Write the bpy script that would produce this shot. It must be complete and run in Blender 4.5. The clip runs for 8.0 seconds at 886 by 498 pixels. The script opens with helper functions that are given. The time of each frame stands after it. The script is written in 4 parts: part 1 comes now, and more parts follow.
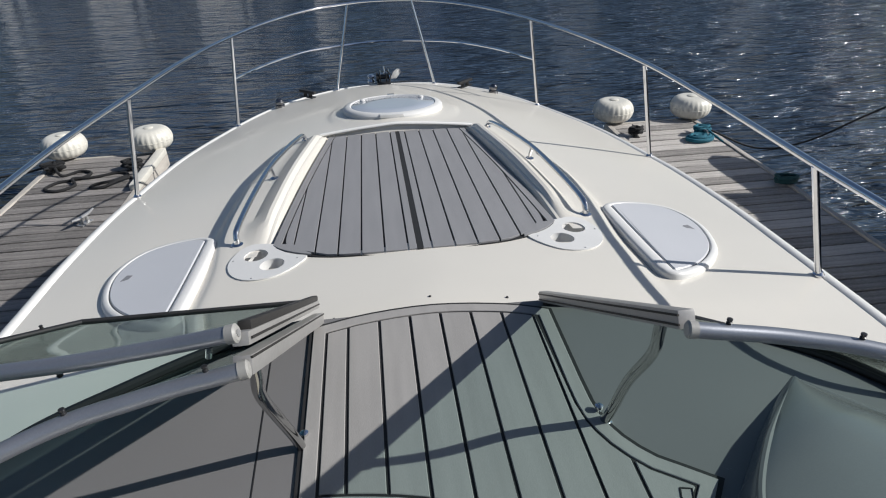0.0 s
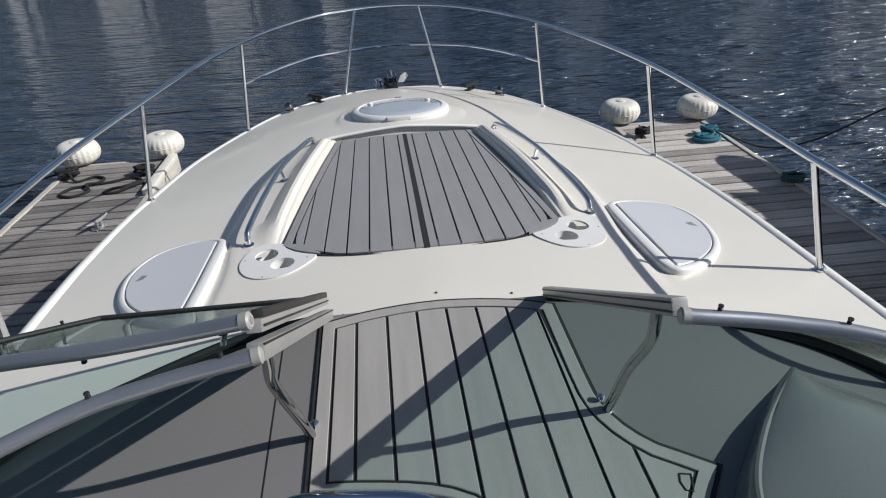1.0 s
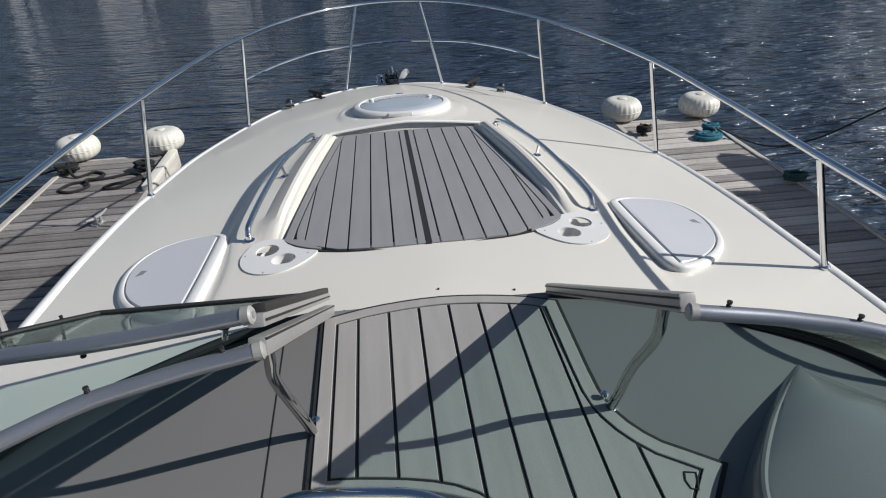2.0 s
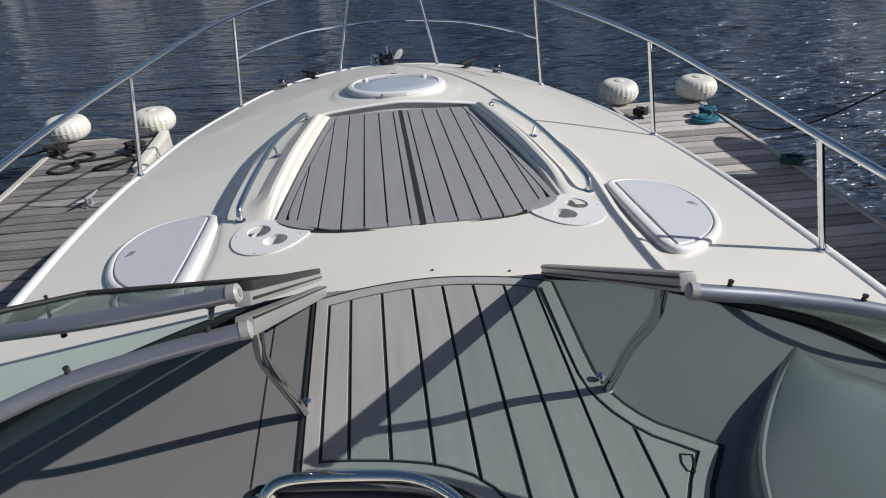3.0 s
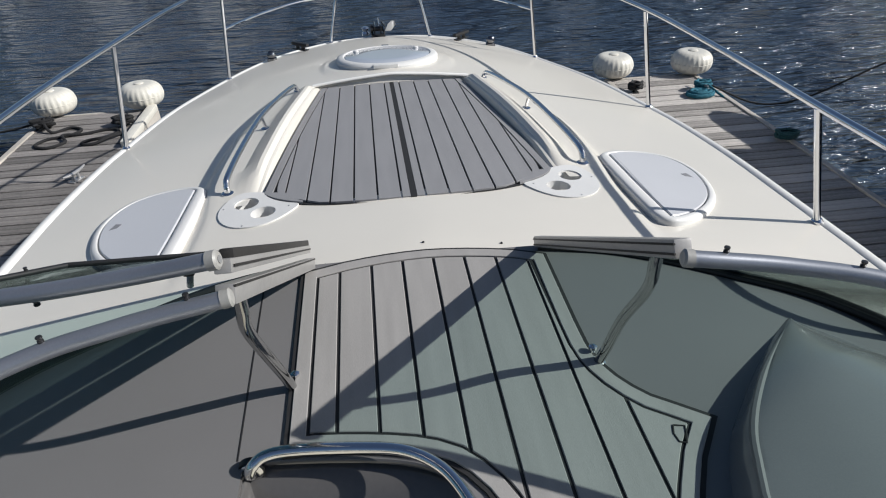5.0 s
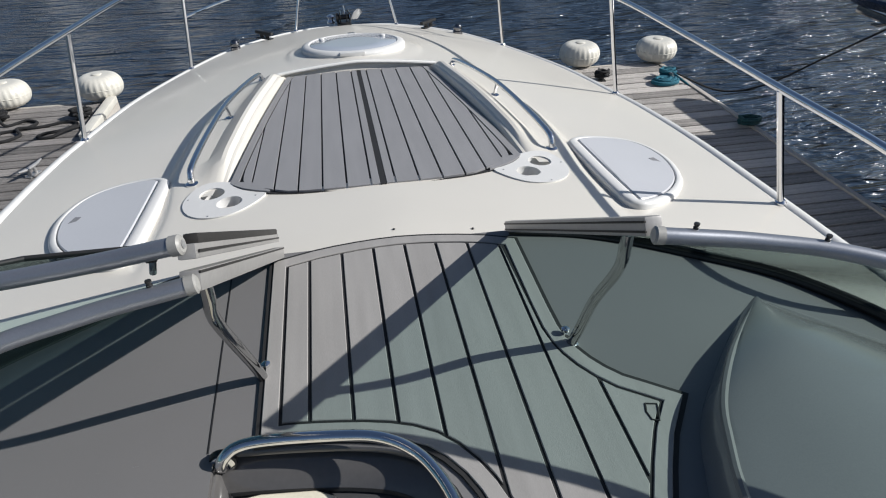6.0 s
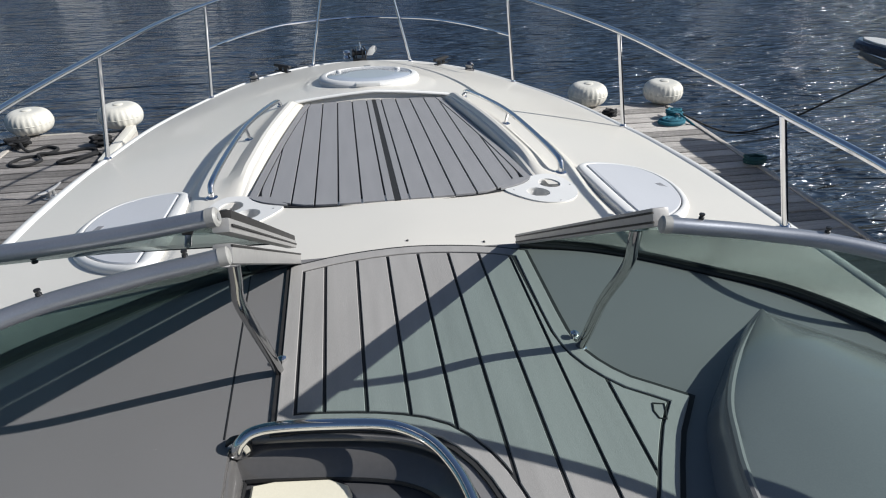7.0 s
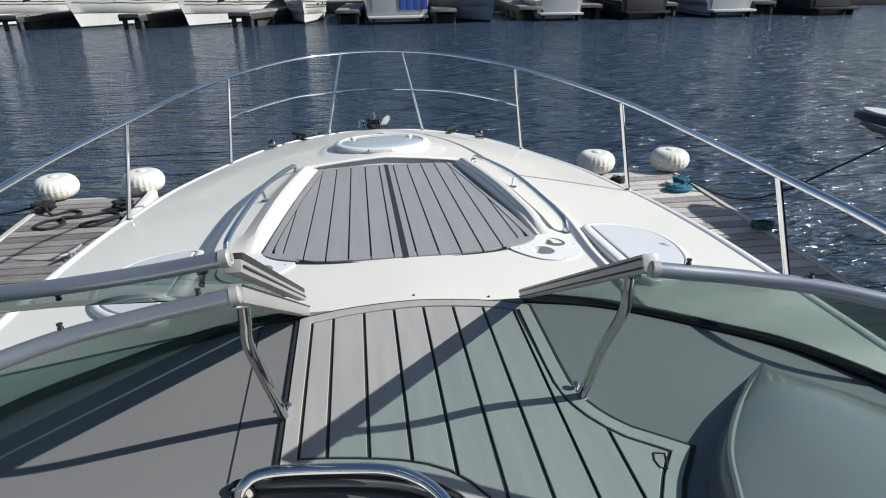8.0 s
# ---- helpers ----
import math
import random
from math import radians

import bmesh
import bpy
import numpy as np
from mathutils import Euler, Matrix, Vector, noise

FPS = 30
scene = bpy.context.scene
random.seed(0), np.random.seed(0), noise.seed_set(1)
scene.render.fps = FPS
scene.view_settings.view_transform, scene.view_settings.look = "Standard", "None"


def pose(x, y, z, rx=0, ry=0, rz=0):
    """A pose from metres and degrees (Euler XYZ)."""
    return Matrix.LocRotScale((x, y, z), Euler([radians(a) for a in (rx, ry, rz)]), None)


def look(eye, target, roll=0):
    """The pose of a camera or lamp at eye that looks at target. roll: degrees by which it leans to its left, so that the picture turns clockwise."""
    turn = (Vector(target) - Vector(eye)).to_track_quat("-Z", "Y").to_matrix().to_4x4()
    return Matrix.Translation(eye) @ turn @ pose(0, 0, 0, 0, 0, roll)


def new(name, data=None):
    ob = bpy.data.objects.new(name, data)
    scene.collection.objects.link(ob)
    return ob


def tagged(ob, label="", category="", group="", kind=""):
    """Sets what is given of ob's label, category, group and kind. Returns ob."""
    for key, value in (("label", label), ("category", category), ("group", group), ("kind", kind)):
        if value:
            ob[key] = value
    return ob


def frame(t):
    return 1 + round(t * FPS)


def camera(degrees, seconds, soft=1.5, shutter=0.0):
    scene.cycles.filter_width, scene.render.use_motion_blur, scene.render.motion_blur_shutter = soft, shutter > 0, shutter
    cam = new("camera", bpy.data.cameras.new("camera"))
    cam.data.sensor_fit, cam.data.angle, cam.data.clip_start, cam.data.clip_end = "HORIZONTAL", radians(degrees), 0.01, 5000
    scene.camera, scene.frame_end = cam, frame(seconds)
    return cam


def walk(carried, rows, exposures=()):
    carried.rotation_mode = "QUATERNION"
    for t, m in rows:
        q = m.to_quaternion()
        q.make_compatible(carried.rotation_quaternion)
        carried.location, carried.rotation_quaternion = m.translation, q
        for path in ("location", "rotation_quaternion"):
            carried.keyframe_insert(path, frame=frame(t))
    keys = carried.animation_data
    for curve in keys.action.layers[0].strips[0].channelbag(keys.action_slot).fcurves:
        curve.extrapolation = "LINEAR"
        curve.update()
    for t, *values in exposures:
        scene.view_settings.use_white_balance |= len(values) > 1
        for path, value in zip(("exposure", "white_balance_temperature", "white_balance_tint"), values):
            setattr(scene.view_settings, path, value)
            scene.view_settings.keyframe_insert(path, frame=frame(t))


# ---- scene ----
cam = camera(71.45, 8.0, soft=1.1)
# seconds, x, y, z, yaw, pitch, roll of the hand-held camera
PATH = [
    (0.0, -0.1172, 0.0000, 2.8000, -5.859, -30.172, -2.255),
    (0.5, -0.1087, -0.0215, 2.8013, -5.273, -29.961, -2.865),
    (1.0, -0.1116, -0.0521, 2.8056, -4.878, -29.789, -3.198),
    (2.5, -0.1210, -0.0324, 2.7819, -5.056, -30.506, -2.717),
    (3.0, -0.1163, -0.0196, 2.7678, -5.377, -31.494, -2.531),
    (3.5, -0.1053, 0.0085, 2.7493, -5.759, -32.644, -2.464),
    (4.0, -0.1044, 0.0161, 2.7377, -5.796, -33.318, -2.381),
    (5.5, -0.1070, -0.0094, 2.7329, -6.307, -33.866, -2.102),
    (6.0, -0.1074, -0.0004, 2.7150, -9.166, -34.467, -1.570),
    (6.5, -0.1213, -0.0176, 2.6947, -10.395, -33.562, -0.828),
    (7.0, -0.1419, -0.0881, 2.6664, -8.596, -30.648, -0.628),
    (7.5, -0.1347, -0.1468, 2.6612, -7.508, -26.842, -0.644),
    (8.0, -0.1294, -0.1577, 2.6564, -7.348, -24.365, -0.897),
]
walk(cam, [(t, pose(x, y, z, 90 + pitch, 0, yaw) @ pose(0, 0, 0, 0, 0, roll)) for t, x, y, z, yaw, pitch, roll in PATH], [(0.0, 0.42, 6190, 10), (4.0, 0.41, 6190, 10), (5.5, 0.48, 6190, 10), (6.5, 0.53, 6170, 10), (7.2, 0.69, 6130, 9), (8.0, 0.83, 6080, 8)])
# ---- light: late-morning sun from starboard, clear sky ----
SUN = Vector((0.805, -0.150, 0.565)).normalized()
world = bpy.data.worlds.new("sky")
scene.world = world
world.use_nodes = True
wn = world.node_tree
sky = wn.nodes.new("ShaderNodeTexSky")
sky.sky_type = "NISHITA"
sky.sun_disc = False
sky.sun_elevation = math.asin(SUN.z)
sky.sun_rotation = math.atan2(SUN.x, SUN.y)
sky.air_density, sky.dust_density, sky.ozone_density = 1.0, 1.6, 2.6
wn.links.new(sky.outputs[0], wn.nodes["Background"].inputs[0])
wn.nodes["Background"].inputs[1].default_value = 0.050
sun = new("sun", bpy.data.lights.new("sun", "SUN"))
sun.data.energy, sun.data.angle, sun.data.color = 4.3, radians(0.53), (1.0, 0.955, 0.88)
sun.matrix_world = look(SUN * 30, (0, 0, 0))


# ---- materials ----
def material(name, base, rough=0.5, metal=0.0, var=0.12, scale=6.0, fine=90.0, bump=0.05, bump_scale=None, rough_var=0.08,
             stretch=(1, 1, 1), coat=0.0, per_object=0.0, ior=1.5):
    """A surface with large stains, fine grain and relief; per_object: how far single pieces differ in tone."""
    m = bpy.data.materials.new(name)
    m.use_nodes = True
    n, l = m.node_tree.nodes, m.node_tree.links
    b = n["Principled BSDF"]
    b.inputs["Metallic"].default_value = metal
    b.inputs["IOR"].default_value = ior
    b.inputs["Coat Weight"].default_value = coat
    b.inputs["Coat Roughness"].default_value = 0.08
    tc = n.new("ShaderNodeTexCoord")
    mp = n.new("ShaderNodeMapping")
    mp.inputs["Scale"].default_value = stretch
    l.new(tc.outputs["Object"], mp.inputs[0])
    big, small = n.new("ShaderNodeTexNoise"), n.new("ShaderNodeTexNoise")
    big.inputs["Scale"].default_value, small.inputs["Scale"].default_value = scale, fine
    big.inputs["Detail"].default_value, small.inputs["Detail"].default_value = 6, 4
    for t in (big, small):
        l.new(mp.outputs[0], t.inputs["Vector"])
    mix = n.new("ShaderNodeMath")
    mix.operation = "MULTIPLY_ADD"
    mix.inputs[1].default_value = 0.45
    l.new(small.outputs[0], mix.inputs[0])
    sc = n.new("ShaderNodeMath")
    sc.operation = "MULTIPLY"
    sc.inputs[1].default_value = 0.55
    l.new(big.outputs[0], sc.inputs[0])
    l.new(sc.outputs[0], mix.inputs[2])
    tone = mix.outputs[0]
    if per_object:
        info = n.new("ShaderNodeObjectInfo")
        po = n.new("ShaderNodeMath")
        po.operation = "MULTIPLY_ADD"
        po.inputs[1].default_value = per_object
        l.new(info.outputs["Random"], po.inputs[0])
        l.new(tone, po.inputs[2])
        sub = n.new("ShaderNodeMath")
        sub.operation = "SUBTRACT"
        sub.inputs[1].default_value = per_object / 2
        l.new(po.outputs[0], sub.inputs[0])
        tone = sub.outputs[0]
    ramp = n.new("ShaderNodeValToRGB")
    lo = [max(0.0, c * (1 - var)) for c in base]
    hi = [min(1.0, c * (1 + var)) for c in base]
    ramp.color_ramp.elements[0].position, ramp.color_ramp.elements[1].position = 0.3, 0.7
    ramp.color_ramp.elements[0].color, ramp.color_ramp.elements[1].color = (*lo, 1), (*hi, 1)
    l.new(tone, ramp.inputs[0])
    l.new(ramp.outputs[0], b.inputs["Base Color"])
    rr = n.new("ShaderNodeMapRange")
    rr.inputs["To Min"].default_value, rr.inputs["To Max"].default_value = max(0.02, rough - rough_var), min(1, rough + rough_var)
    l.new(big.outputs[0], rr.inputs["Value"])
    l.new(rr.outputs[0], b.inputs["Roughness"])
    if bump:
        bp = n.new("ShaderNodeBump")
        bp.inputs["Strength"].default_value = bump
        bp.inputs["Distance"].default_value = 0.01
        src = small
        if bump_scale:
            src = n.new("ShaderNodeTexNoise")
            src.inputs["Scale"].default_value = bump_scale
            src.inputs["Detail"].default_value = 3
            l.new(mp.outputs[0], src.inputs["Vector"])
        l.new(src.outputs[0], bp.inputs["Height"])
        l.new(bp.outputs[0], b.inputs["Normal"])
    return m


def glass_material(name, tint, rough=0.02):
    """Tinted safety glass: clear inside, mirror-like by Fresnel on its skin."""
    m = bpy.data.materials.new(name)
    m.use_nodes = True
    n, l = m.node_tree.nodes, m.node_tree.links
    n.remove(n["Principled BSDF"])
    tr, gl, lw, mx = n.new("ShaderNodeBsdfTransparent"), n.new("ShaderNodeBsdfGlossy"), n.new("ShaderNodeLayerWeight"), n.new("ShaderNodeMixShader")
    lw.inputs["Blend"].default_value = 0.5
    pw, fr = n.new("ShaderNodeMath"), n.new("ShaderNodeMath")
    pw.operation, fr.operation = "POWER", "MULTIPLY_ADD"
    pw.inputs[1].default_value = 5.0
    fr.inputs[1].default_value, fr.inputs[2].default_value = 0.80, 0.035
    l.new(lw.outputs["Facing"], pw.inputs[0])
    l.new(pw.outputs[0], fr.inputs[0])
    tr.inputs[0].default_value = (*tint, 1)
    gl.inputs["Roughness"].default_value = rough
    gl.inputs["Color"].default_value = (0.30, 0.34, 0.34, 1)
    l.new(fr.outputs[0], mx.inputs[0])
    l.new(tr.outputs[0], mx.inputs[1])
    l.new(gl.outputs[0], mx.inputs[2])
    l.new(mx.outputs[0], n["Material Output"].inputs[0])
    return m


def water_material():
    m = bpy.data.materials.new("harbour_water")
    m.use_nodes = True
    n, l = m.node_tree.nodes, m.node_tree.links
    b = n["Principled BSDF"]
    b.inputs["Base Color"].default_value = (0.030, 0.048, 0.078, 1)
    b.inputs["Roughness"].default_value = 0.12
    b.inputs["IOR"].default_value = 1.33
    tc = n.new("ShaderNodeTexCoord")
    last = None
    # long swell patches, wind ripples, fine chop
    for k, (scale, stretch, turn, dist, detail) in enumerate(((0.45, (1.0, 1.6, 1), 22, 0.28, 2), (1.3, (0.6, 2.0, 1), -10, 0.38, 2), (3.6, (0.55, 2.3, 1), 8, 0.20, 3))):
        mp = n.new("ShaderNodeMapping")
        mp.inputs["Scale"].default_value = stretch
        mp.inputs["Rotation"].default_value = (0, 0, radians(turn))
        l.new(tc.outputs["Object"], mp.inputs[0])
        ns = n.new("ShaderNodeTexNoise")
        ns.inputs["Scale"].default_value, ns.inputs["Detail"].default_value = scale, detail
        ns.inputs["Distortion"].default_value = 0.6
        l.new(mp.outputs[0], ns.inputs["Vector"])
        bp = n.new("ShaderNodeBump")
        bp.inputs["Strength"].default_value, bp.inputs["Distance"].default_value = 1.0, dist
        l.new(ns.outputs[0], bp.inputs["Height"])
        if last:
            l.new(last.outputs[0], bp.inputs["Normal"])
        last = bp
    l.new(last.outputs[0], b.inputs["Normal"])
    return m


GELCOAT = material("cream_gelcoat", (0.605, 0.577, 0.520), 0.36, var=0.035, scale=2.2, fine=420, bump=0.035, bump_scale=700, coat=0.25)
GELCOAT_SMOOTH = material("smooth_white_gelcoat", (0.71, 0.70, 0.67), 0.22, var=0.03, scale=3, fine=60, bump=0.01, coat=0.3)
HULL = material("hull_gelcoat", (0.72, 0.71, 0.68), 0.2, var=0.05, scale=1.2, fine=30, bump=0.01, coat=0.3)
WHITE_PLASTIC = material("white_plastic", (0.61, 0.605, 0.59), 0.35, var=0.03, scale=8, fine=120, bump=0.02)
LID = material("matt_translucent_lid", (0.49, 0.495, 0.515), 0.33, var=0.03, scale=5, fine=160, bump=0.02)
HATCH_LID = material("grey_acrylic_lid", (0.40, 0.43, 0.48), 0.12, var=0.04, scale=4, fine=60, bump=0.0, coat=0.6)
FOAM = material("grey_foam_decking", (0.218, 0.218, 0.226), 0.72, var=0.10, scale=5, fine=260, bump=0.12, stretch=(6, 0.6, 1), per_object=0.10)
FOAM_WALK = material("warm_grey_foam_decking", (0.262, 0.252, 0.242), 0.7, var=0.13, scale=5, fine=240, bump=0.12, stretch=(6, 0.5, 1), per_object=0.12)
GROOVE = material("black_foam_core", (0.012, 0.012, 0.013), 0.75, var=0.2, scale=20, fine=200, bump=0.05)
DASH = material("grey_dash_gelcoat", (0.150, 0.146, 0.146), 0.42, var=0.06, scale=2.5, fine=500, bump=0.03, bump_scale=900, coat=0.15)
HOOD = material("semi_gloss_grey_hood", (0.172, 0.170, 0.172), 0.22, var=0.08, scale=2.5, fine=300, bump=0.02, coat=0.6)
DASH_GLOSS = material("dark_grey_moulding", (0.06, 0.06, 0.064), 0.16, var=0.08, scale=4, fine=80, bump=0.01, coat=0.5)
WALL_GREY = material("semi_gloss_grey_moulding", (0.085, 0.082, 0.081), 0.18, var=0.08, scale=4, fine=80, bump=0.01, coat=0.35)
BLACK_RUBBER = material("black_rubber", (0.012, 0.012, 0.013), 0.5, var=0.25, scale=14, fine=120, bump=0.04)
BLACK_PLASTIC = material("black_plastic", (0.018, 0.018, 0.019), 0.35, var=0.2, scale=14, fine=90, bump=0.03)
CHROME = material("polished_steel", (0.72, 0.72, 0.73), 0.07, metal=1.0, var=0.05, scale=9, fine=60, bump=0.0, rough_var=0.04)
TUBE = material("anodised_tube", (0.29, 0.305, 0.34), 0.38, metal=0.7, var=0.08, scale=5, fine=300, bump=0.03)
ALLOY = material("pale_alloy_channel", (0.31, 0.302, 0.293), 0.42, metal=0.4, var=0.12, scale=7, fine=140, bump=0.03, stretch=(1, 0.3, 1))
CAP = material("grey_end_cap", (0.28, 0.275, 0.26), 0.45, var=0.08, scale=20, fine=150, bump=0.03)
STRIP = material("brown_black_weatherstrip", (0.016, 0.0145, 0.0135), 0.62, var=0.3, scale=12, fine=100, bump=0.04)
DARK_CHROME = material("smoky_chrome", (0.20, 0.20, 0.21), 0.10, metal=1.0, var=0.1, scale=9, fine=60, bump=0.0)
BRACE = material("worn_bright_steel", (0.40, 0.40, 0.40), 0.09, metal=1.0, var=0.15, scale=14, fine=60, bump=0.0)
CREAM = material("cream_vinyl", (0.66, 0.62, 0.50), 0.4, var=0.05, scale=8, fine=200, bump=0.04)
GLASS = glass_material("green_tinted_glass", (0.785, 0.872, 0.85))
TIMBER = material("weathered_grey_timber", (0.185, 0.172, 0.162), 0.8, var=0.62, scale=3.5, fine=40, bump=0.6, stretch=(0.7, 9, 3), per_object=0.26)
# paler boards for the starboard pontoon, about twice the tone of TIMBER
TIMBER_LIGHT = material("light_grey_timber", (0.36, 0.335, 0.31), 0.8, var=0.5, scale=3.5, fine=40, bump=0.6, stretch=(0.7, 9, 3), per_object=0.3)
TIMBER_PALE = material("bleached_edge_timber", (0.40, 0.37, 0.33), 0.8, var=0.25, scale=3.0, fine=30, bump=0.3, stretch=(6, 0.6, 3))
PILE = material("dark_wet_pontoon", (0.03, 0.028, 0.025), 0.6, var=0.4, scale=3, fine=30, bump=0.2)
FENDER = material("aged_white_vinyl", (0.58, 0.56, 0.50), 0.38, var=0.10, scale=7, fine=60, bump=0.05)
GALV = material("galvanised_cleat", (0.42, 0.42, 0.42), 0.45, metal=0.7, var=0.2, scale=20, fine=120, bump=0.08)
ROPE_BLACK = material("black_rope", (0.010, 0.010, 0.011), 0.85, var=0.3, scale=60, fine=300, bump=0.6)
ROPE_TEAL = material("teal_rope", (0.008, 0.11, 0.16), 0.8, var=0.35, scale=60, fine=300, bump=0.6)
NAVY = material("navy_hull", (0.006, 0.011, 0.026), 0.16, var=0.1, scale=2, fine=30, bump=0.01, coat=0.4)
FAR_WHITE = material("far_hull_white", (0.52, 0.51, 0.48), 0.3, var=0.14, scale=0.9, fine=14, bump=0.01)
FAR_GREY = material("far_hull_grey", (0.32, 0.33, 0.35), 0.3, var=0.08, scale=0.9, fine=14, bump=0.01)
# near-black base colour stands in for the shade on far starboard hulls
FAR_SHADED = material("shaded_hull", (0.022, 0.023, 0.027), 0.3, var=0.15, scale=0.9, fine=14, bump=0.01)
FAR_DARK = material("antifouling_dark", (0.016, 0.016, 0.02), 0.6, var=0.3, scale=2, fine=20, bump=0.05)
FAR_BLUE = material("blue_canvas", (0.02, 0.06, 0.30), 0.7, var=0.2, scale=5, fine=60, bump=0.1)
DARK_GLASS = material("dark_cabin_glass", (0.012, 0.014, 0.016), 0.08, var=0.1, scale=2, fine=20, bump=0.0)
LABEL_GREY = material("printed_grey", (0.20, 0.20, 0.21), 0.5, var=0.1, scale=40, fine=200, bump=0.0)
WATER = water_material()


# ---- mesh helpers ----
def part(name, bm, mat, parent=None, label="", smooth=True, sharp=35):
    """Links a bmesh as one mesh object, under parent if one is given."""
    bmesh.ops.recalc_face_normals(bm, faces=bm.faces[:])
    if smooth:
        lim = radians(sharp)
        for f in bm.faces:
            f.smooth = True
        for e in bm.edges:
            e.smooth = not (len(e.link_faces) == 2 and e.calc_face_angle(0) > lim)
    me = bpy.data.meshes.new(name)
    bm.to_mesh(me)
    bm.free()
    me.materials.append(mat)
    ob = new(name, me)
    if parent:
        ob.parent = parent
    if label:
        ob["label"] = label
    return ob


def thing(name, label, category, group="", at=(0, 0, 0), kind=""):
    ob = new(name)
    ob.empty_display_size = 0.05
    ob.location = at
    return tagged(ob, label, category, group, kind)


def spline(points, n):
    """Catmull-Rom through the points, n steps a span."""
    p = [Vector(q) for q in points]
    p = [p[0] * 2 - p[1], *p, p[-1] * 2 - p[-2]]
    out = []
    for i in range(1, len(p) - 2):
        for k in range(n):
            t = k / n
            a, b, c, d = p[i - 1:i + 3]
            out.append(0.5 * (2 * b + (c - a) * t + (2 * a - 5 * b + 4 * c - d) * t * t + (3 * b - a - 3 * c + d) * t ** 3))
    return out + [p[-2]]


def grid(rows, bm=None, close=False):
    """A sheet through rows of points."""
    bm = bm or bmesh.new()
    vs = [[bm.verts.new(p) for p in r] for r in rows]
    for a, b in zip(vs, vs[1:]):
        m = len(a)
        for i in range(m if close else m - 1):
            j = (i + 1) % m
            bm.faces.new((a[i], a[j], b[j], b[i]))
    return bm, vs


def sweep(points, r, segs=12, bm=None, caps=True, flat=1.0, up=(0, 0, 1)):
    """A tube of radius r (or radii) along points."""
    pts = [Vector(p) for p in points]
    rad = r if isinstance(r, (list, tuple)) else [r] * len(pts)
    rows, ref = [], None
    for i, p in enumerate(pts):
        d = (pts[min(i + 1, len(pts) - 1)] - pts[max(i - 1, 0)]).normalized()
        if ref is None:
            ref = Vector(up)
            if abs(ref.dot(d)) > 0.95:
                ref = Vector((1, 0, 0))
        ref = (ref - d * ref.dot(d)).normalized()
        side = d.cross(ref)
        rows.append([p + rad[i] * (math.cos(a) * side + flat * math.sin(a) * ref) for a in (2 * math.pi * k / segs for k in range(segs))])
    bm, vs = grid(rows, bm, close=True)
    if caps:
        bm.faces.new(vs[0][::-1])
        bm.faces.new(vs[-1])
    return bm


def lathe(profile, segs=24, at=(0, 0, 0), bm=None, ripple=None):
    """Turns (radius, height) rows about the upright axis through at."""
    rows = []
    for r, h in profile:
        rows.append([Vector(at) + Vector((r * math.cos(a) * (ripple(a, h) if ripple else 1), r * math.sin(a) * (ripple(a, h) if ripple else 1), h)) for a in (2 * math.pi * k / segs for k in range(segs))])
    bm, vs = grid(rows, bm, close=True)
    if profile[0][0] > 1e-4:
        bm.faces.new(vs[0][::-1])
    if profile[-1][0] > 1e-4:
        bm.faces.new(vs[-1])
    bmesh.ops.remove_doubles(bm, verts=bm.verts[:], dist=1e-5)
    return bm


def box(size, at=(0, 0, 0), bevel=0.004, turn=None, bm=None):
    bm = bm or bmesh.new()
    m = Matrix.Translation(at) @ (turn.to_4x4() if turn else Matrix.Identity(4)) @ Matrix.Diagonal((*size, 1))
    made = bmesh.ops.create_cube(bm, size=1, matrix=m)["verts"]
    if bevel:
        edges = list({e for v in made for e in v.link_edges})
        bmesh.ops.bevel(bm, geom=edges, offset=bevel, segments=2, profile=0.7, affect="EDGES")
    return bm


def beam(a, b, w, h, up=(0, 0, 1), bevel=0.003, bm=None):
    """A bar of section w x h from a to b."""
    a, b = Vector(a), Vector(b)
    d = (b - a).normalized()
    s = d.cross(Vector(up)).normalized()
    u = s.cross(d)
    turn = Matrix((s, d, u)).transposed()
    return box((w, (b - a).length, h), (a + b) / 2, bevel, turn, bm)


def prism(outline, z, thick, chamfer=0.0, bm=None):
    """A slab on an outline in plan; z(x, y) is the height of its underside."""
    bm = bm or bmesh.new()
    n = len(outline)
    c = Vector((sum(p[0] for p in outline) / n, sum(p[1] for p in outline) / n))
    low = [bm.verts.new((x, y, z(x, y))) for x, y in outline]
    mid = [bm.verts.new((x, y, z(x, y) + thick - chamfer)) for x, y in outline]
    rings = [low, mid]
    if chamfer:
        ins = inset(outline, chamfer)
        rings.append([bm.verts.new((x, y, z(x, y) + thick)) for x, y in ins])
    for a, b in zip(rings, rings[1:]):
        for i in range(n):
            j = (i + 1) % n
            bm.faces.new((a[i], a[j], b[j], b[i]))
    bm.faces.new(rings[-1])
    bm.faces.new(low[::-1])
    return bm


def inset(outline, d):
    """The outline (anticlockwise) moved inwards by d."""
    n, out = len(outline), []
    for i in range(n):
        p, q, r = Vector(outline[i - 1][:2]), Vector(outline[i][:2]), Vector(outline[(i + 1) % n][:2])
        a, b = (q - p), (r - q)
        a = a.normalized() if a.length > 1e-7 else b.normalized()
        b = b.normalized() if b.length > 1e-7 else a
        na, nb = Vector((-a.y, a.x)), Vector((-b.y, b.x))
        m = na + nb
        k = d / max(0.35, 1 + na.dot(nb)) if m.length > 1e-6 else d
        out.append(tuple(q + m * k))
    return out


